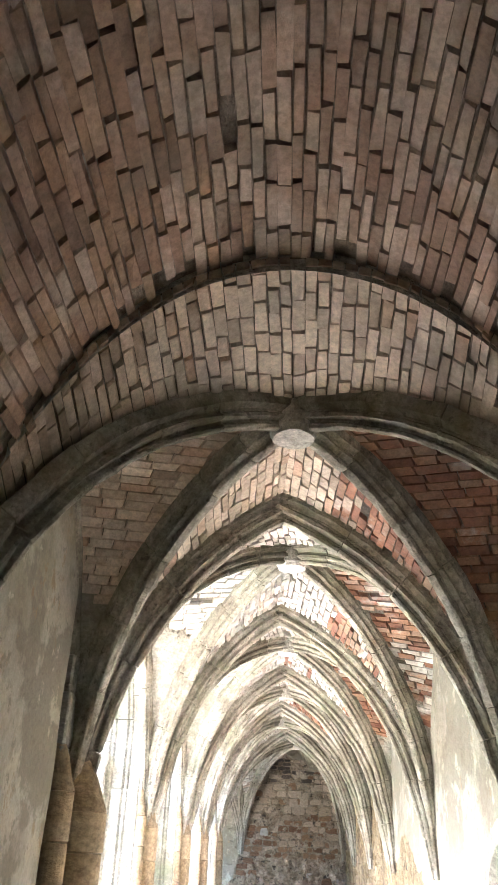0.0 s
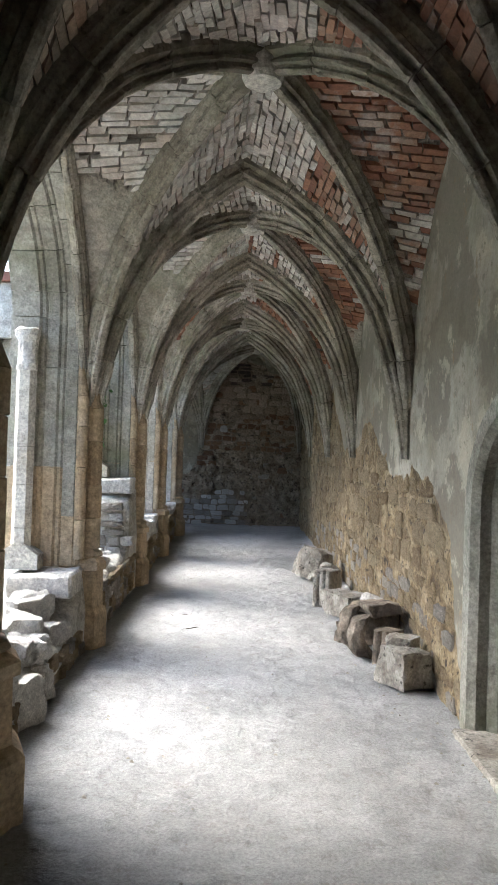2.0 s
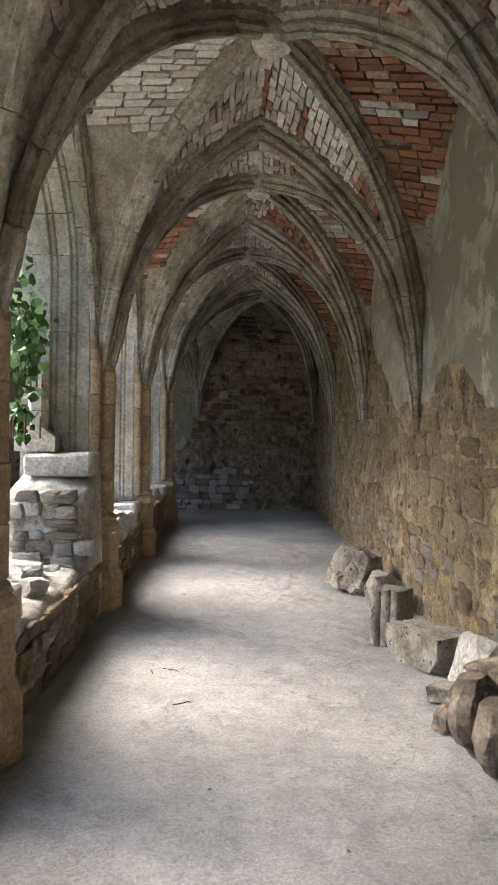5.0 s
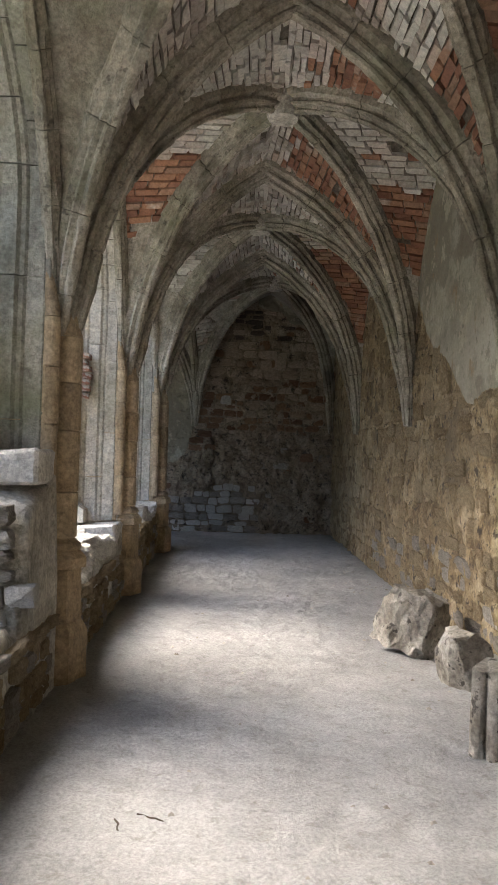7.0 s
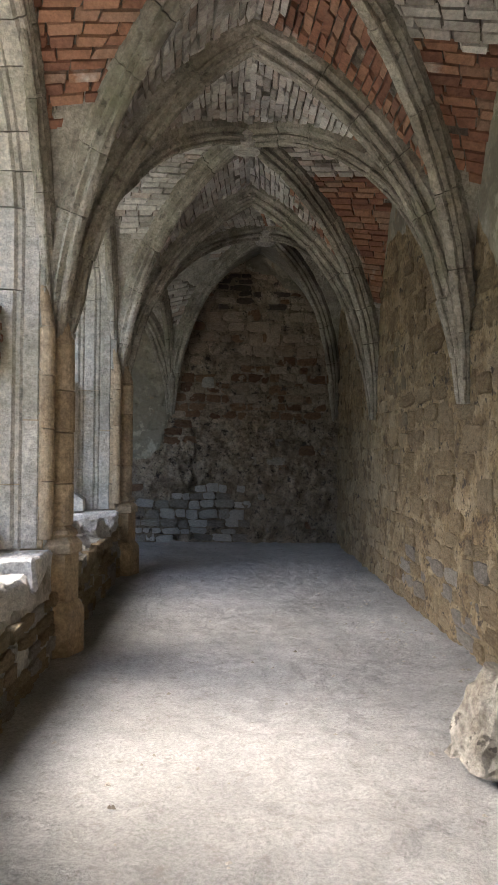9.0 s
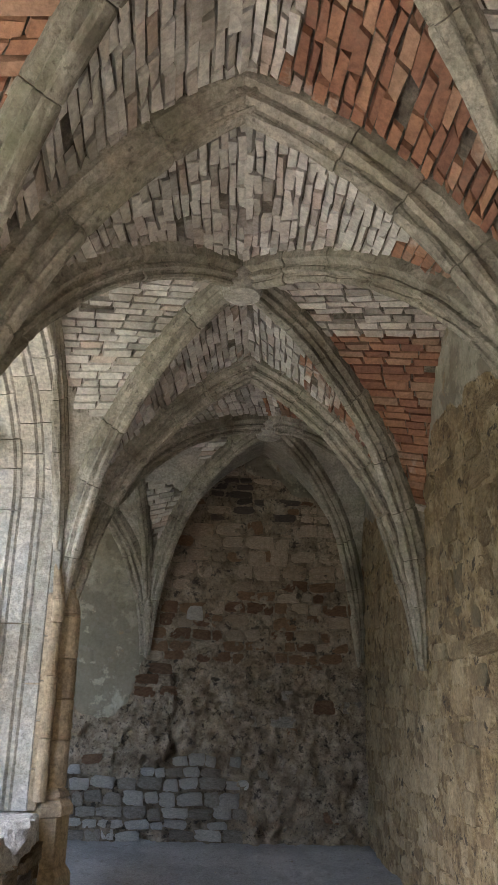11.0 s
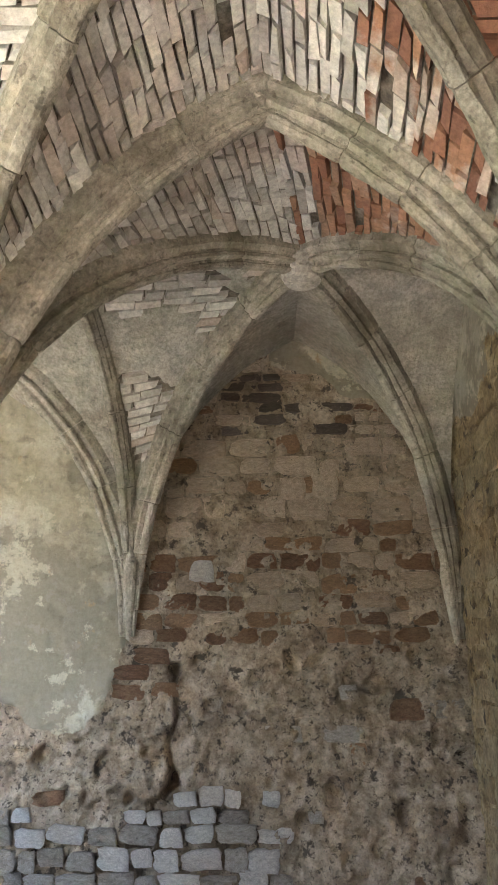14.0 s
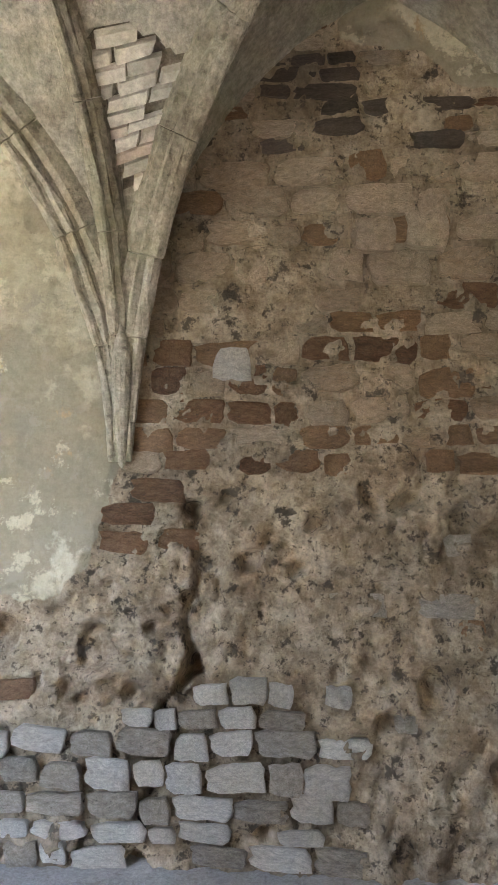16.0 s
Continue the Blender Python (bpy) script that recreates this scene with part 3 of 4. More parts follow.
def door_hole(y, z, grow=0.0):
    a, b, s, top = DOOR[0] - grow, DOOR[1] + grow, DOOR[2], DOOR[3] + grow
    if not a < y < b:
        return False
    t = abs(y - (a + b) / 2) / ((b - a) / 2)
    return z < s + (top - s) * pointed(t, 1.5)


wall_east = relief_wall("wall_east", (XR, -7.0, -0.1), (0, 1, 0), (0, 0, 1), (-1, 0, 0), 25.2, 4.75, right_plaster, WALL_R,
                        "inner cloister wall of brown rubble under stained grey plaster", hole=lambda u, v: door_hole(u - 7.0, v - 0.1, 0.06))


def end_plaster(u, v):
    x = u - 8.0
    n = noise.fractal(Vector((x * 1.1, v * 1.1, 9.0)), 1.0, 2.0, 5)
    left = step01(-1.1 - x + 0.25 * n, -0.05, 0.05) * step01(v - 1.42 + 0.25 * n, -0.05, 0.05)
    top = step01(v - 3.95 - 0.25 * step01(0.75 - x, 0.0, 0.3) + 0.25 * n, -0.05, 0.05) * step01(x - 0.1, -0.1, 0.1)
    return max(left, top)


def crack(u, v):
    """The long crack down the end wall, widening to holes in places."""
    x, z = u - 8.0, v - 0.1
    if not 0.3 < z < 1.7:
        return 0.0
    line = -0.63 - 0.18 * step01(1.0 - z, 0.0, 0.4) + 0.1 * noise.noise(Vector((z * 4, 0, 0))) + 0.045 * noise.noise(Vector((z * 14, 3, 0)))
    wide = 0.02 + 0.06 * max(0.0, noise.noise(Vector((z * 5, 8, 0))))
    return 0.16 * step01(wide - abs(x - line), 0.0, 0.03)


def end_relief(u, v):
    """How deep the end wall's face lies: the crack, the ragged lower rubble, lumps and pits of the old render."""
    x, z = u - 8.0, v - 0.1
    p = Vector((x, z, 3.0))
    bare = 1.0 - end_plaster(u, v)
    rough = step01(1.95 - z + 0.3 * noise.noise(p * 2.0), 0.0, 0.25) * bare
    low = step01(0.75 - z + 0.25 * noise.noise(p * 1.7), 0.0, 0.12) * step01(0.15 - x + 0.4 * noise.noise(p * 1.3), 0.0, 0.3)
    lumps = 0.045 * noise.fractal(p * 4.5, 0.7, 2.1, 6) + 0.02 * noise.noise(p * 13.0) + 0.012 * noise.noise(p * 26.0)
    pits = 0.08 * step01(noise.noise(p * 6.5 + Vector((0, 0, 7))), 0.34, 0.46) + 0.035 * step01(noise.noise(p * 15.0), 0.4, 0.55)
    flaked = 0.014 * step01(noise.fractal(p * 5.0 + Vector((4, 0, 0)), 0.9, 2.0, 4), 0.3, 0.36) * (1.0 - bare)
    return crack(u, v) + rough * (lumps + pits) + 0.045 * low + flaked


wall_north = relief_wall("wall_north", (-2.4, 18.0, -0.1), (1, 0, 0), (0, 0, 1), (0, -1, 0), 4.1, 4.8, lambda u, v: end_plaster(u + 5.6, v), WALL_END,
                         "end wall of brown and grey rubble, cracked, with remains of pale plaster", step=0.017, groove=lambda u, v: end_relief(u + 5.6, v))
relief_wall("wall_north", (-8.0, 18.0, -0.1), (1, 0, 0), (0, 0, 1), (0, -1, 0), 5.6, 4.8, end_plaster, WALL_END,
            "end wall of the next walk under pale flaking plaster", step=0.07)
wall_south = relief_wall("wall_south", (-2.0, -7.0, -0.1), (1, 0, 0), (0, 0, 1), (0, 1, 0), 4.0, 4.8, lambda u, v: 1.0, WALL_R, "plastered wall closing the walk", step=0.2)
wall_far = relief_wall("wall_west", (-7.6, 15.0, -0.1), (0, 1, 0), (0, 0, 1), (1, 0, 0), 3.2, 4.8, lambda u, v: 1.0, WALL_R, "plastered wall closing the next walk", step=0.2)
blind = relief_wall("wall_arcade_blind", (XL + 0.03, -7.0, -0.1), (0, 1, 0), (0, 0, 1), (1, 0, 0), 9.6, 4.75, lambda u, v: step01(v - 1.5 + 0.5 * noise.fractal(Vector((u, v, 2)), 1, 2, 4), -0.05, 0.05), WALL_R,
                    "solid arcade wall with flaking grey plaster")


# ---- the arcade: orders of stone round each pointed opening ----
def opening_line(y0, y1, z0, zs, top, inset, n=14):
    """Outline of a pointed opening, foot to foot, as (y, z)."""
    a, b = y0 + inset, y1 - inset
    c, hw = (a + b) / 2, (b - a) / 2
    pts = [(a, z0 + (zs - z0) * k / 5) for k in range(5)]
    arch = [(k / n) for k in range(n + 1)]
    rise = top - inset - zs
    left = [(c - hw * math.cos(f * math.pi / 2), zs + rise * pointed(math.cos(f * math.pi / 2), 1.6)) for f in arch]
    right = [(2 * c - y, z) for y, z in reversed(left[:-1])]
    return pts + left + right + [(2 * c - y, z) for y, z in reversed(pts)]


def order(y0, y1, z0, zs, top, inset, x_in, x_out, width, seed, place, blocks=None):
    """One order of the arch: a moulded band of blocks with fine joints."""
    r = random.Random(seed)
    line = opening_line(y0, y1, z0, zs, top, inset)
    outer = opening_line(y0, y1, z0, zs, top, inset - width)
    dense_i, dense_o = [], []
    for (a, b), (c, d) in zip(zip(line, line[1:]), zip(outer, outer[1:])):
        dense_i.append((a, b))
        dense_o.append((c, d))
    verts, faces = [], []
    ch = 0.028
    group, k = [], 0
    while k < len(dense_i):
        m = min(len(dense_i), k + r.choice((2, 3, 3)))
        ring_pts = [(dense_i[j][0], dense_o[j][0]) for j in range(k, m)] + [(dense_i[m - 1][1], dense_o[m - 1][1])]
        g = 0.004
        dx = r.uniform(-0.004, 0.004)
        base = len(verts)
        mark = len(faces)
        for q, (ip, op) in enumerate(ring_pts):
            iv, ov = Vector((0, ip[0], ip[1])), Vector((0, op[0], op[1]))
            if q in (0, len(ring_pts) - 1):
                o = ring_pts[1][0] if q == 0 else ring_pts[-2][0]
                d = (Vector((0, *o)) - iv).normalized() * g
                iv, ov = iv + d, ov + d
            w = (ov - iv).normalized()
            # chamfer, hollow and face
            for off, xx in ((width, x_in), (ch * 1.6, x_in), (ch, x_in - ch * 0.6), (ch * 0.9, x_in - ch * 1.5), (0.0, x_in - ch * 2.2), (0.0, x_out)):
                p = iv + w * off
                verts.append(place @ Vector((xx + dx, p.y, p.z)))
        n = 6
        L = len(ring_pts)
        for q in range(L - 1):
            for i in range(n - 1):
                f = base + q * n + i
                faces.append((f, f + 1, f + n + 1, f + n))
        faces.append(tuple(base + i for i in range(n)))
        faces.append(tuple(base + (L - 1) * n + i for i in range(n - 1, -1, -1)))
        if blocks is not None:
            low = ring_pts[0][0][1] < 2.0 and ring_pts[-1][0][1] < 2.15
            blocks.append((low, verts[base:], [tuple(i - base for i in f) for f in faces[mark:]]))
        k = m
    return verts, faces


def arcade_bay(y0, y1, z0, zs, top, seed, place=None, brown=False, label="pale stone arcade arch with stepped moulded orders, its tracery lost"):
    """The wall round one opening, with three orders stepping outwards."""
    place = place or Matrix.Identity(4)
    # near bays take the copy with shade in its colour, others the lighter one
    upper = JAMB_SHADE if y0 < 8.0 and place == Matrix.Identity(4) else JAMB
    thing = empty("arcade_arch")
    tagged(thing, label, "arcade arch", group="arches of the cloister arcade", kind="structure")
    # wall above and beside, inner and outer skin
    line = opening_line(y0, y1, z0, zs, top, -0.2)
    verts, faces = [], []
    for xx in (XL + 0.02, XL - 0.57):
        b = len(verts)
        for y, z in line:
            verts.append(place @ Vector((xx, y, z)))
        for y, z in line:
            yy = y0 - 0.21 if y < (y0 + y1) / 2 - 0.3 and z < zs + 0.9 else (y1 + 0.21 if y > (y0 + y1) / 2 + 0.3 and z < zs + 0.9 else y)
            verts.append(place @ Vector((xx, min(max(yy, y0 - 0.21), y1 + 0.21), z if abs(yy - y) > 1e-6 else 4.85)))
        n = len(line)
        for k in range(n - 1):
            faces.append((b + k, b + k + 1, b + n + k + 1, b + n + k))
    raw_ob("wall", verts, faces, VAULT_PLASTER, thing)
    for k, (inset, xi, xo, w) in enumerate(((0.0, XL + 0.035, XL - 0.14, 0.2), (0.045, XL - 0.125, XL - 0.3, 0.22), (0.09, XL - 0.285, XL - 0.585, 0.26))):
        blocks = []
        order(y0, y1, z0, zs, top, inset, xi, xo, w, seed + k, place, blocks)
        for low, v, f in blocks:
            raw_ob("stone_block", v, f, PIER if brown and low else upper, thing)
    return thing


def half_shaft(prof_r, z0, z1, at, material, name, parent, joints, seed):
    """A round-fronted shaft built of drums."""
    r = random.Random(seed)
    z = z0
    bm = bmesh.new()
    while z < z1 - 0.02:
        h = min(joints * r.uniform(0.8, 1.2), z1 - z)
        g = r.uniform(-0.004, 0.004)
        lathe_part = bmesh.new()
        lathe(lathe_part, [(0, 0), (prof_r - 0.008, 0), (prof_r, 0.006), (prof_r, h - 0.008), (prof_r - 0.008, h - 0.002), (0, h - 0.002)], 20, Vector((at[0] + g, at[1] + g, z)))
        me = bpy.data.meshes.new("drum")
        lathe_part.to_mesh(me)
        lathe_part.free()
        bm.from_mesh(me)
        bpy.data.meshes.remove(me)
        z += h
    tip = bmesh.new()
    lathe(tip, [(prof_r, 0.0), (prof_r * 0.8, 0.2), (prof_r * 0.4, 0.45), (0, 0.6)], 20, Vector((at[0], at[1], z1 - 0.002)))
    for v in tip.verts:
        v.co.x -= 0.16 * (v.co.z - z1)
    me = bpy.data.meshes.new("tip")
    tip.to_mesh(me)
    tip.free()
    bm.from_mesh(me)
    bpy.data.meshes.remove(me)
    return part(name, bm, material, parent)


def pier(y, seed, x=XL, turn=0.0):
    """An arcade pier: core, a front shaft that carries the ribs, flanking rolls, moulded base and plinth."""
    thing = empty("pier")
    thing.matrix_basis = pose(x, y, 0, 0, 0, turn)
    tagged(thing, "brown sandstone cloister pier with slim shafts and a moulded base", "pier", group="piers of the cloister arcade", kind="structure")
    r = random.Random(seed)
    # core in courses
    z = 0.72
    while z < 3.0:
        h = min(r.uniform(0.26, 0.36), 3.0 - z)
        part("stone_course", box_bm(-0.55, 0.045 + r.uniform(-0.003, 0.003), -0.2, 0.2, z, z + h - 0.005, 0.008), PIER if z < 2.1 else JAMB_SHADE, thing)
        z += h
    half_shaft(0.105, 0.86, 2.1, (0.1, 0), PIER, "shaft", thing, 0.33, seed + 1)
    for s_ in (-1, 1):
        half_shaft(0.05, 0.78, 2.2, (0.055, 0.165 * s_), PIER, "side_shaft", thing, 0.4, seed + 2)
    bm = bmesh.new()
    lathe(bm, [(0, 0.0), (0.19, 0.0), (0.19, 0.06), (0.165, 0.09), (0.145, 0.105), (0.16, 0.125), (0.15, 0.15), (0.115, 0.175), (0.105, 0.2), (0, 0.2)], 8, Vector((0.08, 0, 0.68)))
    part("moulded_base", bm, PIER, thing)
    bm = bmesh.new()
    lathe(bm, [(0, 0), (0.25, 0), (0.25, 0.3), (0.235, 0.33), (0.21, 0.36), (0.205, 0.67), (0.19, 0.69), (0, 0.69)], 8, Vector((0.04, 0, 0.0)))
    for v in bm.verts:
        v.co += noise.noise_vector(v.co * 8 + Vector((seed, 0, 0))) * 0.006
    part("plinth", bm, PIER, thing)
    return thing


OPEN_Z0, OPEN_ZS, OPEN_TOP = 0.72, 2.85, 4.05
for k in range(1, 6):
    p = pier(TY[k], 300 + k, XL - (0, 0, 0.03, 0.03, 0.03, 0)[k])
    if k == 1:
        p.scale = (1.55, 1.5, 1.0)
for k in range(1, 5):
    arcade_bay(TY[k] + 0.21, TY[k + 1] - 0.21, OPEN_Z0, OPEN_ZS, OPEN_TOP, 400 + 10 * k, brown=(k == 1))
turned = Matrix.Translation((0, 0, 0)) @ Matrix(((0, -1, 0, 0), (1, 0, 0, 15.25 - XL), (0, 0, 1, 0), (0, 0, 0, 1)))
for k in range(1):
    arcade_bay(2.05 + 2.6 * k, 4.75 + 2.6 * k, OPEN_Z0, OPEN_ZS, OPEN_TOP, 480 + 10 * k, turned)


# unseen low wall, added to cut light entering the next walk at floor level
bm = bmesh.new()
box_bm(-7.9, -1.75, 14.65, 15.2, -0.1, 0.42, 0.03, bm)
tagged(mesh_ob("parapet_wall", bm, OUTWALL), "added low wall under the next walk's arcade, cutting light at floor level", "low wall", kind="structure")
# corbels of the inner wall: the ribs run together into a tapering cone
def corbel(x, y, z_tip, seed, dx, dy=0.0):
    bm = bmesh.new()
    lathe(bm, [(0.0, 0.0), (0.018, 0.02), (0.03, 0.16), (0.042, 0.34), (0.05, 0.5), (0.03, 0.62), (0, 0.7)], 12, Vector((0, 0, 0)))
    for v in bm.verts:
        v.co.x += dx * 0.09 * (v.co.z / 0.7)
        v.co.y += dy * 0.09 * (v.co.z / 0.7)
        v.co += noise.noise_vector(v.co * 9 + Vector((seed, 0, 0))) * 0.008
    ob = mesh_ob("corbel", bm, RIB)
    ob.matrix_basis = pose(x, y, z_tip)
    return tagged(ob, "tapering stone corbel where the vault ribs run together", "corbel", group="wall corbels", kind="structure")


for k in range(1, 6):
    corbel(XR - 0.04, TY[k], 1.76, k, -1)
corbel(-0.97, 17.96, 1.85, 9, 0, -1)
corbel(1.42, 17.94, 1.8, 11, -0.7, -0.7)


# ---- door in the inner wall ----
def doorway():
    frame_line = opening_line(DOOR[0], DOOR[1], 0.0, DOOR[2], DOOR[3], 0.0)
    thing = tagged(empty("door_1"), "dark plank door set deep in a pale pointed stone doorway", "door", kind="structure")
    # two steps of smooth jamb, cut into blocks
    for x0, x1, a, c in ((XR - 0.03, XR + 0.1, 0.0, -0.17), (XR + 0.09, XR + 0.2, 0.05, -0.12)):
        inner = opening_line(DOOR[0], DOOR[1], -0.02, DOOR[2], DOOR[3], a)
        outer = opening_line(DOOR[0], DOOR[1], -0.02, DOOR[2], DOOR[3], c)
        verts, faces = [], []
        for (yi, zi), (yo, zo) in zip(inner, outer):
            ym, zm = yi + (yo - yi) * 0.25, zi + (zo - zi) * 0.25
            ring = [(x1, yi, zi), (x0 + 0.05, yi, zi), (x0, ym, zm), (x0, yo, zo), (x1, yo, zo)]
            verts += [Vector(q) + noise.noise_vector(Vector(q) * 6) * 0.006 for q in ring]
        for k in range(len(inner) - 1):
            for m in range(4):
                q = k * 5 + m
                faces.append((q, q + 1, q + 6, q + 5))
        raw_ob("moulded_order", verts, faces, JAMB_SHADE, thing)
    y = DOOR[0] - 0.02
    n = 6
    wdt = (DOOR[1] - DOOR[0] + 0.04) / n
    for k in range(n):
        part("plank", box_bm(XR + 0.155, XR + 0.2, y + k * wdt + 0.003, y + (k + 1) * wdt - 0.003, 0.0, 2.1, 0.006), WOOD, thing)
    for z in (0.45, 1.35):
        part("hinge", box_bm(XR + 0.14, XR + 0.154, y + 0.05, y + 0.7, z, z + 0.05, 0.004), IRON, thing)
    part("step_stone", box_bm(XR - 0.12, XR + 0.3, DOOR[0] - 0.05, DOOR[1] + 0.05, -0.06, 0.03, 0.015), FALLEN, thing)


doorway()

# plastered pilaster before the doorway
bm = bmesh.new()
box_bm(XR - 0.27, XR + 0.02, 2.0, 2.62, -0.05, 1.75, 0.02, bm)
bmesh.ops.subdivide_edges(bm, edges=bm.edges[:], cuts=5, use_grid_fill=True)
for v in bm.verts:
    v.co += noise.noise_vector(v.co * 5) * 0.014
tagged(mesh_ob("pilaster", bm, stone_mat("grey_plaster", (0.2, 0.19, 0.16), (0.29, 0.28, 0.24), (0.38, 0.37, 0.33), 2.0, stain_at=0.64)), "worn plastered pilaster standing before the doorway", "pilaster", kind="structure")


# ---- rough stones: shared shapes ----
def stone_shape(seed, n=15):
    """A flat-backed rough stone, 1 x 1, its face proud by 1."""
    r = random.Random(seed)
    bm = bmesh.new()
    out, inn = [], []
    for k in range(n):
        a = 2 * math.pi * (k + r.uniform(-0.25, 0.25)) / n
        c, s_ = math.cos(a), math.sin(a)
        q = 0.5 / max(abs(c), abs(s_)) ** r.uniform(0.85, 1.0) * r.uniform(0.86, 1.04)
        out.append(bm.verts.new((c * q, s_ * q, -1.0)))
        inn.append(bm.verts.new((c * q * r.uniform(0.9, 0.97), s_ * q * r.uniform(0.9, 0.97), r.uniform(0.45, 1.0))))
    top = bm.verts.new((r.uniform(-0.15, 0.15), r.uniform(-0.15, 0.15), r.uniform(0.95, 1.2)))
    for k in range(n):
        j = (k + 1) % n
        bm.faces.new((out[k], out[j], inn[j], inn[k]))
        bm.faces.new((inn[k], inn[j], top))
    me = bpy.data.meshes.new("stone")
    bm.to_mesh(me)
    bm.free()
    return me


SHAPES = {}


def shapes(material):
    if material.name not in SHAPES:
        made = []
        for k in range(14):
            me = stone_shape(k)
            me.materials.append(material)
            made.append(me)
        SHAPES[material.name] = made
    return SHAPES[material.name]


def lay_stones(parent, org, udir, nrm, w, z0, z1, size_of, where, pick, seed, proud=0.022, most=300, near=None, gap=0.006):
    """Courses of rough stones on a wall face. Those past the nearest few hundred are joined into one part."""
    r = random.Random(seed)
    org, udir, nrm = Vector(org), Vector(udir), Vector(nrm)
    up = Vector((0, 0, 1))
    rot = Matrix((udir, up, udir.cross(up))).transposed()
    if (rot @ Vector((0, 0, 1))).dot(nrm) < 0:
        rot = Matrix((-udir, up, nrm)).transposed()
    spots = []
    z = z0
    while z < z1:
        sw, sh = size_of(z)
        h = sh * r.uniform(0.75, 1.3)
        u = -r.uniform(0, sw)
        while u < w:
            L = sw * r.uniform(0.55, 1.5)
            uc, zc = u + L / 2, z + h / 2 + r.uniform(-0.12, 0.12) * h
            u += L
            if not 0.05 < uc < w - 0.05:
                continue
            if r.random() < 0.05:
                continue
            if where(uc, zc):
                hh = h * r.uniform(0.8, 1.1)
                spots.append((uc, zc, L - gap, hh - gap, r.uniform(-4, 4), proud * r.uniform(0.4, 1.5), r.randrange(14)))
        z += h
    spots.sort(key=lambda q: near(q[0]) if near else 0)
    verts, faces = [], []
    rest_mat = None
    for k, (uc, zc, L, hh, tilt, pr, idx) in enumerate(spots):
        at = org + udir * uc + up * zc
        m = Matrix.Translation(at) @ rot.to_4x4() @ pose(0, 0, 0, 0, 0, tilt) @ Matrix.Diagonal((L, hh, pr, 1))
        mat = pick(uc, zc, r)
        me = shapes(mat)[idx]
        if k < most:
            ob = new("stone", me)
            ob.parent = parent
            ob.matrix_basis = m
        else:
            b = len(verts)
            verts += [m @ v.co for v in me.vertices]
            faces += [tuple(b + i for i in p.vertices) for p in me.polygons]
    if faces:
        tagged(raw_ob("far_stones", verts, faces, RUBBLE_ISL, parent), "rough brown wall stones", kind="stuff")


# ---- low arcade wall, with rubble where its coping is lost ----
PARAPET = {1: 0.26, 2: 0.5, 3: 0.52, 4: 0.55}


def parapet(k, y0, y1, top, seed):
    thing = tagged(empty("parapet_wall"), "low rubble arcade wall with a broken, bleached top", "low wall", group="low walls between the piers", kind="structure")
    r = random.Random(seed)
    n = 40
    verts, faces = [], []
    prof = []
    for i in range(n + 1):
        y = y0 + (y1 - y0) * i / n
        e = abs(2 * i / n - 1)
        z = top + (0.4 if k == 1 else 0.16) * max(0, e - 0.62) / 0.38 + 0.06 * noise.noise(Vector((y * 3, seed, 0)))
        if k == 2 and y > y1 - 0.75:
            z += 0.62 * step01(y, y1 - 0.68, y1 - 0.6)
        ring = []
        for xx, zz in ((XL + 0.1, -0.05), (XL + 0.1, z * 0.5), (XL + 0.08, z - 0.04), (XL + 0.03, z), (XL - 0.25, z + 0.03), (XL - 0.5, z), (XL - 0.56, z - 0.05), (XL - 0.58, -0.3)):
            p = Vector((xx, y, zz))
            ring.append(p + noise.noise_vector(p * 7) * 0.03)
        verts += ring
    for i in range(n):
        for j in range(7):
            q = i * 8 + j
            faces.append((q, q + 1, q + 9, q + 8))
    raw_ob("core", verts, faces, MORTAR, thing, smooth=True)
    lay_stones(thing, (XL + 0.1, y0, 0), (0, 1, 0), (1, 0, 0), y1 - y0, 0.0, top - 0.08, lambda z: (0.19, 0.1), lambda u, v: True,
               lambda u, v, rr: RUBBLE if rr.random() < 0.7 else RUBBLE_GREY, seed, proud=0.03, most=90)
    if k == 2:
        lay_stones(thing, (XL - 0.58, y1 - 0.66, 0), (1, 0, 0), (0, -1, 0), 0.72, 0.42, top + 0.6, lambda z: (0.2, 0.1), lambda u, v: True,
                   lambda u, v, rr: WHITE_STONE if rr.random() < 0.5 else RUBBLE_GREY, seed + 5, proud=0.045, most=90)
    return thing


LOOSE = [rough_block((1, 0.75, 0.6), 500 + k, 0.16, 0.085, 4) for k in range(7)]
LOOSE_ME = []
for k, bm in enumerate(LOOSE):
    me = bpy.data.meshes.new("loose_stone")
    bm.to_mesh(me)
    bm.free()
    me.materials.append(WHITE_STONE)
    LOOSE_ME.append(me)


def loose(x, y, z, size, seed, label="pale broken stone lying on the low arcade wall", flat=1.0):
    r = random.Random(seed)
    ob = new("rubble_stone", LOOSE_ME[seed % 7])
    ob.matrix_basis = pose(x, y, z, r.uniform(-8, 8), r.uniform(-8, 8), r.uniform(0, 360)) @ Matrix.Diagonal((size, size, size * flat, 1))
    return tagged(ob, label, "stone", group="loose stones on the arcade wall")


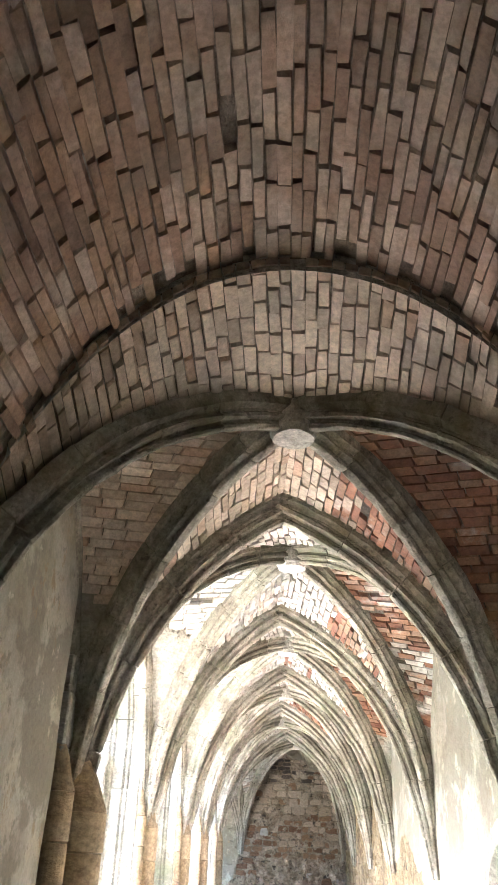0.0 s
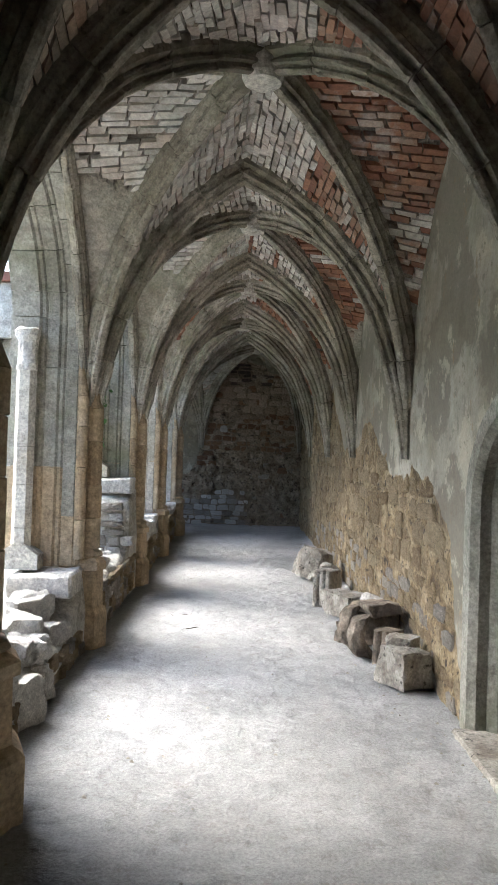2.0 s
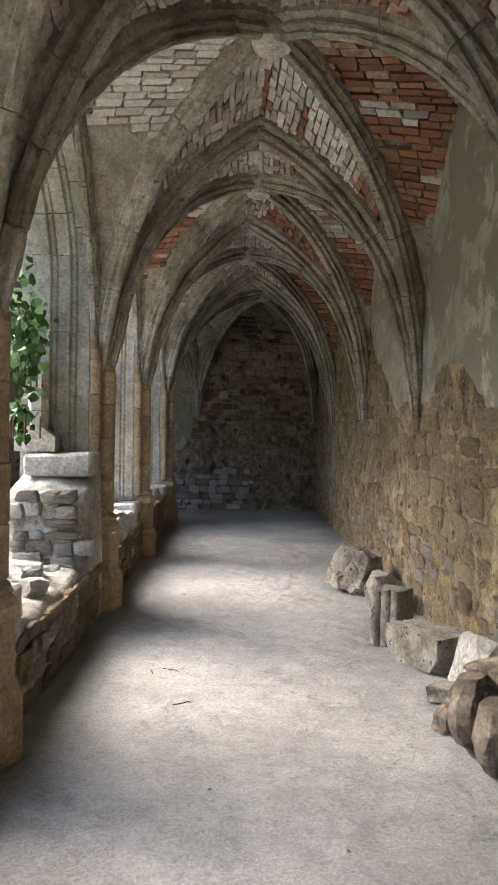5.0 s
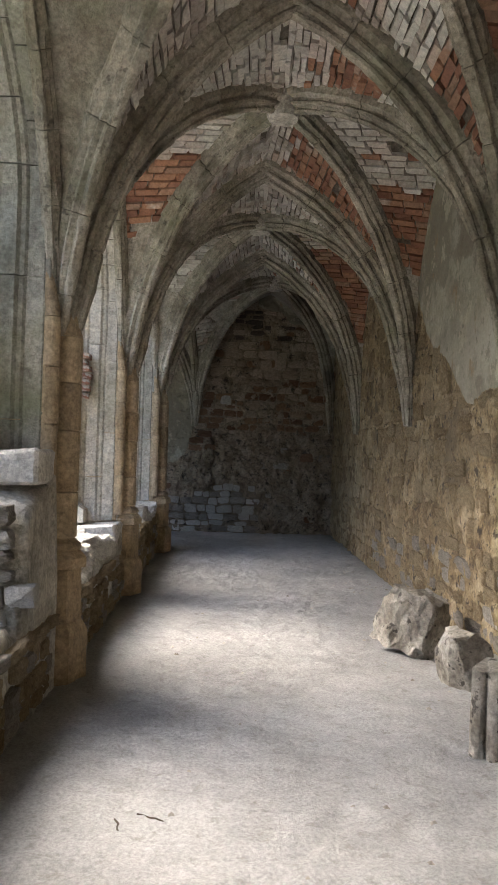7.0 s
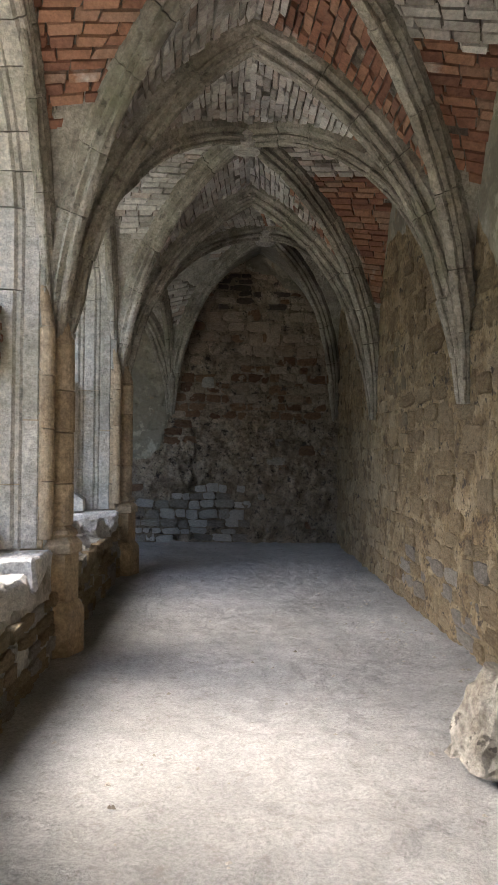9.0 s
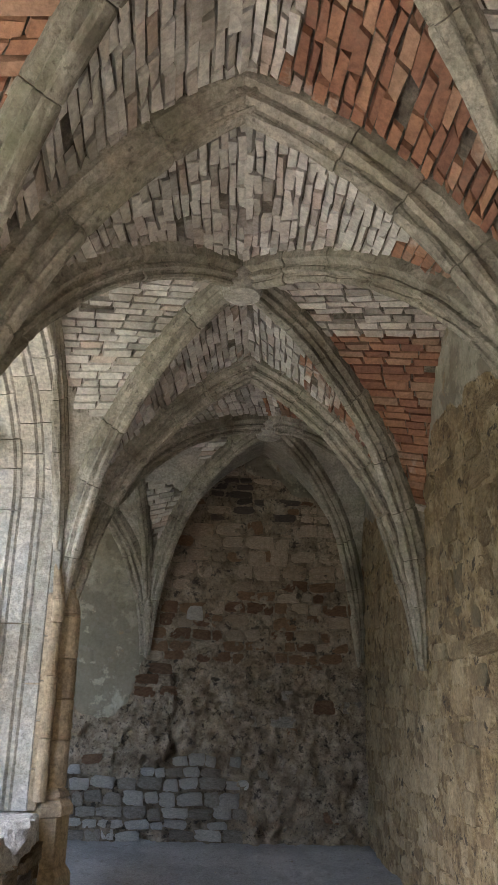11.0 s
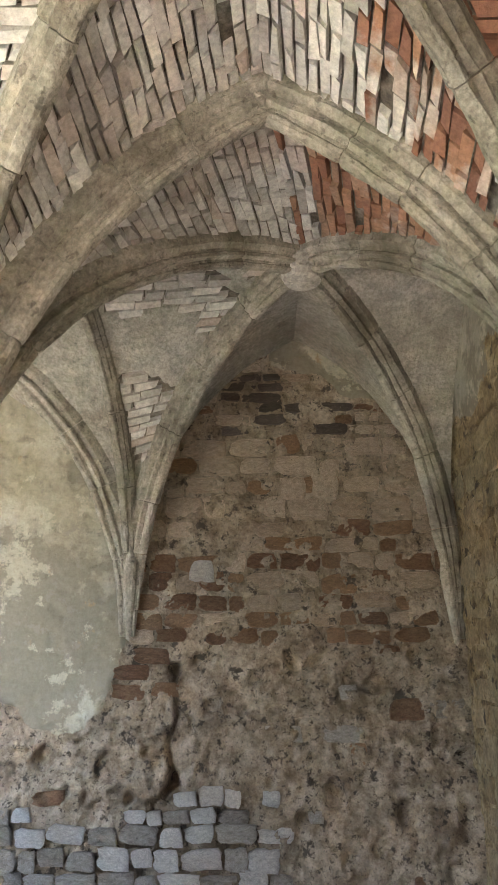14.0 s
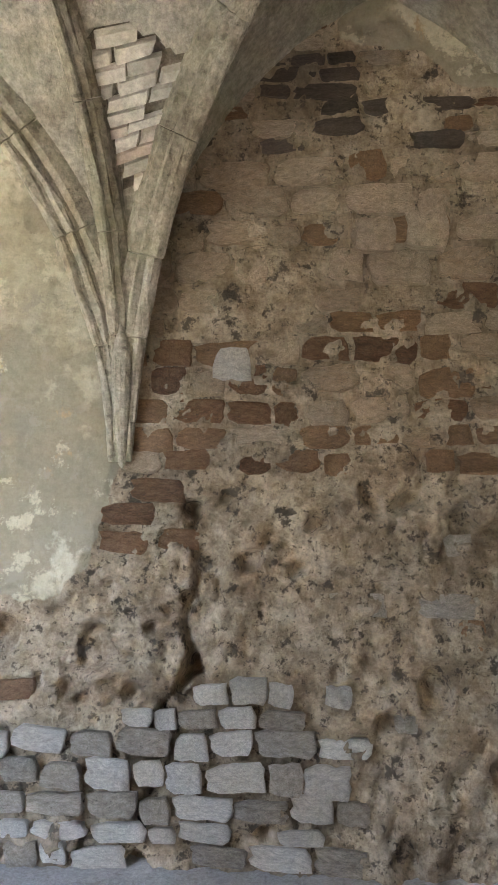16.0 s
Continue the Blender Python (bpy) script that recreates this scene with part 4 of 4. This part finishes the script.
for k, top in PARAPET.items():
    ya, yb = TY[k] + 0.2, TY[k + 1] - 0.2
    parapet(k, ya, yb, top, 700 + k)
    r = random.Random(720 + k)
    n = 14
    for i in range(n):
        y = ya + 0.2 + (yb - ya - 0.4) * (i + r.uniform(-0.3, 0.3)) / (n - 1)
        loose(XL - r.uniform(0.0, 0.42), y, top - 0.05, r.uniform(0.16, 0.34), 740 + 20 * k + i)
    # sill blocks by the jambs
    for y, s_ in ((ya + 0.22, 1), (yb - 0.22, -1)):
        bm = bmesh.new()
        box_bm(-0.34, 0.2, -0.22, 0.22, 0, 0.2, 0.02, bm)
        bmesh.ops.subdivide_edges(bm, edges=bm.edges[:], cuts=3, use_grid_fill=True)
        for v in bm.verts:
            v.co += noise.noise_vector(v.co * 6 + Vector((k, s_, 0))) * 0.02
            if v.co.z > 0.1:
                v.co.z -= 0.05 * (0.2 - v.co.x)
        ob = mesh_ob("sill_block", bm, WHITE_STONE)
        ob.matrix_basis = pose(XL - 0.12, y, 0.52 + (0.68 if k == 2 and s_ < 0 else 0))
        tagged(ob, "pale weathered sill stone under the arch jamb", "sill stone", group="sill stones of the arcade", kind="structure")
    # stumps of the lost tracery on both jambs
    for y, s_ in ((TY[k] + 0.36, 1), (TY[k + 1] - 0.36, -1)):
        z0 = 0.72 + (0.68 if k == 2 and s_ < 0 else 0)
        z1 = 2.05 + 0.35 * r.random()
        thing = tagged(empty("tracery_stump"), "pale chamfered stump of lost window tracery on its pointed base", "tracery stump", group="tracery stumps", kind="structure")
        thing.matrix_basis = pose(XL - 0.42, y, z0)
        bm = bmesh.new()
        for a, b in ((0.0, 0.34), (0.34, 0.7), (0.7, 1.02), (1.02, 1.7)):
            if a > z1 - z0 - 0.05:
                break
            b = min(b, z1 - z0)
            h0, h1 = a + 0.003, b - 0.003
            lathe(bm, [(0, h0), (0.085, h0), (0.085, h1), (0, h1)], 6, Vector((0, 0, 0)), 0.8)
        part("shaft", bm, JAMB, thing)
        if k == 1 and s_ < 0:
            bm = bmesh.new()
            lathe(bm, [(0, 0), (0.088, 0), (0.095, 0.05), (0.08, 0.09), (0.084, 0.24), (0.105, 0.29), (0.11, 0.34), (0.07, 0.37), (0, 0.36)], 14, Vector((0, 0, z1 - z0 - 0.003)), 0.85)
            for v in bm.verts:
                v.co += noise.noise_vector(v.co * 15) * 0.02
            part("capital", bm, WHITE_STONE, thing, "broken white capital")
        bm = bmesh.new()
        vs = [bm.verts.new((x, y2, z)) for y2 in (-0.1, 0.1) for x, z in ((-0.17, 0), (0.17, 0), (0.17, 0.12), (0.03, 0.22), (-0.03, 0.22), (-0.17, 0.12))]
        bm.faces.new(vs[:6][::-1])
        bm.faces.new(vs[6:])
        for j in range(6):
            q = (j + 1) % 6
            bm.faces.new((vs[j], vs[q], vs[6 + q], vs[6 + j]))
        part("pedestal", bm, JAMB, thing)

# rubble heap fallen inside the second opening
for i, (x, y, z, sz) in enumerate(((-1.3, 3.7, -0.02, 0.46), (-1.18, 4.12, -0.02, 0.4), (-1.38, 4.5, 0.24, 0.42), (-1.2, 4.62, -0.02, 0.36), (-1.46, 3.95, 0.3, 0.42), (-1.4, 5.05, 0.3, 0.4), (-1.45, 5.42, 0.42, 0.34), (-1.42, 4.3, 0.42, 0.3), (-1.12, 4.4, -0.02, 0.16))):
    loose(x - 0.22, y, max(-0.02, z - 0.1), sz, 860 + i, "bleached broken stone fallen from the low arcade wall", 1.15)

# patch of red brick in the jamb of one pier
patch = tagged(empty("brick_patch"), "small patch of weathered red brick in the jamb", "brick patch", kind="structure")
bm = bmesh.new()
box_bm(-0.5, 0.5, -0.5, 0.5, -0.5, 0.5, 0.06, bm)
brick_me = bpy.data.meshes.new("brick")
bm.to_mesh(brick_me)
bm.free()
brick_me.materials.append(BRICK)
rb = random.Random(5)
for i in range(7):
    for j in range(2):
        ob = new("brick", brick_me)
        ob.parent = patch
        ob.matrix_basis = pose(-1.75 - 0.13 * j + rb.uniform(-0.03, 0.03), TY[4] - 0.33 + rb.uniform(-0.02, 0.02), 1.92 + 0.062 * i, rb.uniform(-6, 6), rb.uniform(-7, 7), rb.uniform(-12, 12)) @ Matrix.Diagonal((0.12, 0.1, 0.05, 1))


# ---- stones lying along the inner wall ----
def lying(name, size, at, turn, seed, material, label, cut=0.14, jitter=0.045, tip=(0, 0), cat="stone"):
    bm = rough_block(size, seed, cut, jitter, 5)
    ob = mesh_ob(name, bm, material)
    ob.matrix_basis = pose(at[0], at[1], at[2], tip[0], tip[1], turn)
    return tagged(ob, label, cat, group="stones along the wall")


lying("boulder", (0.44, 0.4, 0.42), (1.03, 10.1, -0.02), 30, 31, FALLEN, "large rough pitted boulder on the floor by the wall", 0.17, 0.075, tip=(8, 14), cat="boulder")
lying("broken_stone", (0.26, 0.26, 0.34), (1.22, 9.32, -0.01), 12, 32, FALLEN, "grey broken stone leaning by the wall", 0.16, tip=(0, -8))


def moulded_block(at, turn, label, n=3, w=0.24, d=0.26, h=0.42, material=FALLEN):
    """A fragment of a shaft bundle: upright rolls on its front."""
    bm = bmesh.new()
    pts = [(d / 2, -w / 2), (d / 2, w / 2)]
    front = []
    for k in range(n):
        c = w / 2 - (k + 0.5) * w / n
        rr = w / n / 2
        for a in range(0, 181, 30):
            front.append((-d / 2 + 0.03 - rr * 0.9 * math.sin(radians(a)), c + rr * math.cos(radians(a)) * 0.92))
    outline = pts + front
    lo = [bm.verts.new((x, y, 0)) for x, y in outline]
    mi = [bm.verts.new((x, y, h * 0.5)) for x, y in outline]
    hi = [bm.verts.new((x * 0.97, y * 0.97, h + 0.02 * noise.noise(Vector((x * 9, y * 9, 1))))) for x, y in outline]
    m = len(outline)
    for a, b in ((lo, mi), (mi, hi)):
        for i in range(m):
            bm.faces.new((a[i], a[(i + 1) % m], b[(i + 1) % m], b[i]))
    bm.faces.new(hi)
    bm.faces.new(lo[::-1])
    for v in bm.verts:
        v.co += noise.noise_vector(v.co * 14) * 0.008
    bmesh.ops.recalc_face_normals(bm, faces=bm.faces[:])
    ob = mesh_ob("moulded_stone", bm, material)
    ob.matrix_basis = pose(at[0], at[1], at[2], 0, 0, turn)
    return tagged(ob, label, "carved stone", group="stones along the wall")


moulded_block((1.04, 8.22, 0.0), 52, "upright fragment of a fluted stone shaft on the floor")
lying("carved_block", (0.34, 0.52, 0.24), (1.2, 7.72, 0.0), 28, 41, FALLEN, "pale rounded dressed block lying by the wall", 0.08, 0.02, cat="carved stone")
lying("stone_slab", (0.1, 0.3, 0.34), (1.3, 7.2, 0.0), 12, 42, WHITE_STONE, "thin pale triangular slab propped on edge", 0.22, 0.02, tip=(0, 16))
lying("broken_stone", (0.2, 0.14, 0.1), (1.1, 7.0, 0.0), 50, 43, FALLEN, "small pale chip of stone on the floor", 0.2)
lying("broken_stone", (0.16, 0.12, 0.12), (1.02, 6.55, 0.0), 20, 44, FALLEN_DARK, "small dark chip of stone on the floor", 0.2)


def arc_fragment(at, turn, tip, label, h=0.4):
    """A curved piece of dark tracery standing on end."""
    bm = bmesh.new()
    prof = [(-0.07, -0.035), (-0.025, -0.085), (0.03, -0.085), (0.075, -0.03), (0.075, 0.03), (0.03, 0.08), (-0.025, 0.08), (-0.07, 0.035)]
    rings = []
    for k in range(9):
        a = k / 8
        off = 0.1 * math.sin(a * math.pi)
        rings.append([bm.verts.new((x + off, y, a * h)) for x, y in prof])
    for p, q in zip(rings, rings[1:]):
        for i in range(8):
            bm.faces.new((p[i], p[(i + 1) % 8], q[(i + 1) % 8], q[i]))
    bm.faces.new(rings[0][::-1])
    bm.faces.new(rings[-1])
    for v in bm.verts:
        v.co += noise.noise_vector(v.co * 16 + Vector((turn, 0, 0))) * 0.02
    ob = mesh_ob("tracery_fragment", bm, FALLEN_DARK)
    ob.matrix_basis = pose(at[0], at[1], at[2], tip[0], tip[1], turn)
    return tagged(ob, label, "carved stone", group="stones along the wall")


arc_fragment((1.12, 6.25, 0.0), 200, (6, 10), "dark curved tracery fragment standing on the floor")
arc_fragment((1.16, 6.02, 0.0), 215, (4, 14), "dark curved tracery fragment leaning beside its neighbour", 0.36)
moulded_block((1.27, 5.78, 0.0), 40, "dark broken shaft fragment with two rolls", 2, 0.18, 0.2, 0.3, FALLEN_DARK)
lying("stone_slab", (0.3, 0.55, 0.09), (1.25, 6.25, 0.33), 10, 51, FALLEN_DARK, "dark flat slab resting on tracery fragments", 0.12, 0.03, tip=(-6, -4))
lying("broken_stone", (0.3, 0.4, 0.3), (1.34, 6.5, 0.0), 70, 52, FALLEN_DARK, "dark rough stone against the wall", 0.16)
lying("broken_stone", (0.22, 0.28, 0.22), (1.34, 5.6, 0.0), 70, 53, FALLEN_DARK, "dark rough stone against the wall", 0.16)
lying("dressed_block", (0.34, 0.42, 0.27), (1.3, 5.27, 0.0), 24, 54, FALLEN, "squared broken block, pale in front and brown at its side", 0.2, 0.05)
lying("broken_stone", (0.2, 0.22, 0.08), (1.3, 5.4, 0.25), 50, 55, FALLEN, "flat grey stone lying on a squared block", 0.15)

# twigs and pebbles on the floor
for i, (x, y, a) in enumerate(((-0.7, 7.5, 20), (-0.62, 7.55, 65), (-0.5, 6.9, 120))):
    bm = bmesh.new()
    prof = [bm.verts.new((0.004 * math.cos(k * 2.1), 0.004 * math.sin(k * 2.1), 0)) for k in range(3)]
    last = prof
    for q in range(1, 5):
        ring = [bm.verts.new((v.co.x + 0.01 * math.sin(q * 1.7), v.co.y + 0.008 * math.cos(q * 2.3), q * 0.03)) for v in prof]
        for k in range(3):
            bm.faces.new((last[k], last[(k + 1) % 3], ring[(k + 1) % 3], ring[k]))
        last = ring
    ob = mesh_ob("twig", bm, BARK)
    ob.matrix_basis = pose(x, y, floor_z(x, y) + 0.006, 90, 0, a)
    tagged(ob, "small dry brown twig lying on the floor", "twig", group="twigs on the floor")
rp = random.Random(12)
pv, pf = [], []
for i in range(420):
    x, y = rp.uniform(-1.1, 1.35), rp.uniform(-1, 17.6)
    if rp.random() < 0.6:
        x = 1.4 - abs(rp.gauss(0, 0.25))
    sz = rp.uniform(0.004, 0.016)
    b = len(pv)
    z = floor_z(x, y)
    pv += [(x - sz, y - sz * 0.7, z - 0.002), (x + sz, y - sz * rp.uniform(0.4, 1), z - 0.002), (x + sz * rp.uniform(0.3, 1), y + sz, z - 0.002), (x - sz, y + sz, z - 0.002), (x, y, z + sz * 0.9)]
    pf += [(b, b + 1, b + 4), (b + 1, b + 2, b + 4), (b + 2, b + 3, b + 4), (b + 3, b, b + 4)]
tagged(raw_ob("gravel", pv, pf, FALLEN), "scattered grit and small pebbles on the floor", "gravel", kind="stuff")


# ---- outside: added walls that cut low sky light, ivy ----
# assumed walls round the garth, 9 m high to block shallow light
bm = bmesh.new()
box_bm(-19.0, -18.2, -12, 34, -0.3, 9.0, 0.05, bm)
tagged(mesh_ob("sky_block_wall", bm, OUTWALL), "added pale stone range across the garth that blocks low sky light", "wall", kind="structure")
bm = bmesh.new()
box_bm(-18.0, 2.0, -12.6, -12.0, -0.3, 9.0, 0.05, bm)
tagged(mesh_ob("sky_block_wall", bm, OUTWALL), "added pale stone wall closing the garth that blocks low sky light", "wall", kind="structure")
# unseen slabs over the vaults, added to keep sky light out
for nm, a in (("roof", (-2.35, 2.3, -7.6, 18.7, 5.0, 5.2)), ("roof", (-8.2, -2.36, 14.2, 18.7, 5.0, 5.2))):
    bm = bmesh.new()
    box_bm(*a, 0.02, bm)
    tagged(mesh_ob(nm, bm, COVER), "added slab over the cloister vault that blocks sky light", "roof", kind="structure")
# added boxes that stop sky light; the last closes the next walk's far bay
for a in ((-2.3, -2.15, -7.5, 14.4, 3.9, 5.0), (1.95, 2.2, -7.5, 18.5, -0.3, 5.0), (-8.1, 2.2, 18.45, 18.6, -0.3, 5.0), (-2.3, 2.2, -7.6, -7.4, -0.3, 5.0), (-2.3, -2.0, -7.4, 2.75, -0.3, 5.0), (-8.1, -7.9, 14.4, 18.5, -0.3, 5.0), (-7.9, -2.16, 14.3, 14.45, 3.9, 5.0), (-7.95, -5.15, 14.5, 15.15, -0.2, 4.95)):
    bm = bmesh.new()
    box_bm(*a, 0.01, bm)
    tagged(mesh_ob("light_block", bm, OUTWALL), "added plain outer wall that stops sky light", "wall", kind="structure")


def ivy(x, y, z, n, spread, seed):
    thing = tagged(empty("ivy"), "green ivy growing over the arcade jambs", "ivy", group="ivy on the garth side")
    r = random.Random(seed)
    bm = bmesh.new()
    for i in range(n):
        c = Vector((x + r.gauss(0, spread * 0.4), y + r.gauss(0, spread * 0.5), z + r.gauss(0, spread)))
        s_ = r.uniform(0.025, 0.06)
        q = Euler((r.uniform(0, 6), r.uniform(0, 6), r.uniform(0, 6))).to_matrix()
        vs = [bm.verts.new(c + q @ Vector(p) * s_) for p in ((0, -1, 0), (0.8, -0.3, 0.15), (0.45, 0.7, 0), (0, 1.1, -0.15), (-0.45, 0.7, 0), (-0.8, -0.3, 0.15))]
        bm.faces.new(vs)
    part("leaves", bm, LEAF, thing)
    for i in range(5):
        bm = bmesh.new()
        px, py = x + r.uniform(-0.1, 0.1), y + r.uniform(-0.2, 0.2)
        box_bm(px, px + 0.012, py, py + 0.012, z - 1.6 * spread if x > -2 else -0.3, z + spread, 0, bm)
        part("stem", bm, BARK, thing)


ivy(-1.87, 8.6, 2.3, 260, 0.24, 3)
ivy(-1.88, 8.58, 1.62, 60, 0.07, 6)
ivy(-2.5, 12.6, 1.65, 160, 0.22, 4)

# ---- stones of the walls ----
def right_where(u, v):
    y = u - 7.0
    if door_hole(y, v, 0.25) or (1.9 < y < 2.7):
        return False
    return right_plaster(u, v + 0.1) < 0.3 and v < 4.0 and y > 4.1


lay_stones(wall_east, (XR, -7.0, 0), (0, 1, 0), (-1, 0, 0), 25.0, 0.0, 3.6, lambda z: (0.3, 0.13) if z < 0.7 else (0.44, 0.19), right_where,
           lambda u, v, rr: (RUBBLE_GREY if rr.random() < 0.45 else RUBBLE) if v < 0.65 else RUBBLE, 61, proud=0.011, most=300, near=lambda u: abs(u - 14.0))


def end_zone(x, z):
    """What the end wall is made of at a height: grey footing, old render, rusty courses, pale courses, dark top."""
    n = noise.noise(Vector((x * 1.6, z * 1.6, 5)))
    if z < 0.75 + 0.25 * n and x < 0.1 + 0.6 * n:
        return "grey"
    if z < 1.82 + 0.2 * n:
        return "rusty" if z > 1.4 and -1.05 < x < -0.6 else "render"
    if z < 2.55 + 0.25 * n:
        return "rusty"
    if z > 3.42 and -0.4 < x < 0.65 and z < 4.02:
        return "dark_top"
    return "pale"


def end_where(u, v):
    x = u - 2.0
    if end_plaster(x + 8.0, v + 0.1) > 0.4 or crack(x + 8.0, v + 0.1) > 0:
        return False
    n = noise.noise(Vector((x * 9.7, v * 9.7, 1)))
    return {"grey": n > -0.55, "render": n > 0.42, "rusty": n > -0.75, "pale": n > -0.4, "dark_top": n > -0.15}[end_zone(x, v)]


def end_pick(u, v, rr):
    zone, k = end_zone(u - 2.0, v), rr.random()
    if zone == "dark_top":
        return DARK_STONE if k < 0.85 else RUBBLE_PALE
    if zone == "grey":
        return WHITE_STONE if k < 0.5 else RUBBLE_GREY
    if zone == "rusty":
        return RUBBLE_RUST if k < 0.8 else RUBBLE_PALE
    if zone == "render":
        return RUBBLE_RUST if k < 0.4 else RUBBLE_GREY
    return RUBBLE_PALE if k < 0.76 else RUBBLE_RUST


def end_size(z):
    if z < 0.75:
        return 0.2, 0.12
    if z > 3.42:
        return 0.25, 0.09
    return (0.26, 0.16) if z > 2.55 else (0.23, 0.125)


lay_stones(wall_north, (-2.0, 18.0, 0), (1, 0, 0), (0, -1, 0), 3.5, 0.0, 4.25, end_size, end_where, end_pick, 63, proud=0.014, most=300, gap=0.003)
# two squared pale blocks side by side, and a pale one by the corbel
for x, z, w, h in ((0.26, 3.0, 0.21, 0.2), (0.51, 3.02, 0.22, 0.22)):
    ob = new("stone", shapes(RUBBLE_PALE)[5])
    ob.parent = wall_north
    ob.matrix_basis = pose(x, 17.985, z, 90, 0, 0) @ Matrix.Diagonal((w, h, 0.026, 1))
ob = new("stone", shapes(WHITE_STONE)[3])
ob.parent = wall_north
ob.matrix_basis = pose(-0.44, 17.985, 2.36, 90, 0, 0) @ Matrix.Diagonal((0.2, 0.17, 0.03, 1))
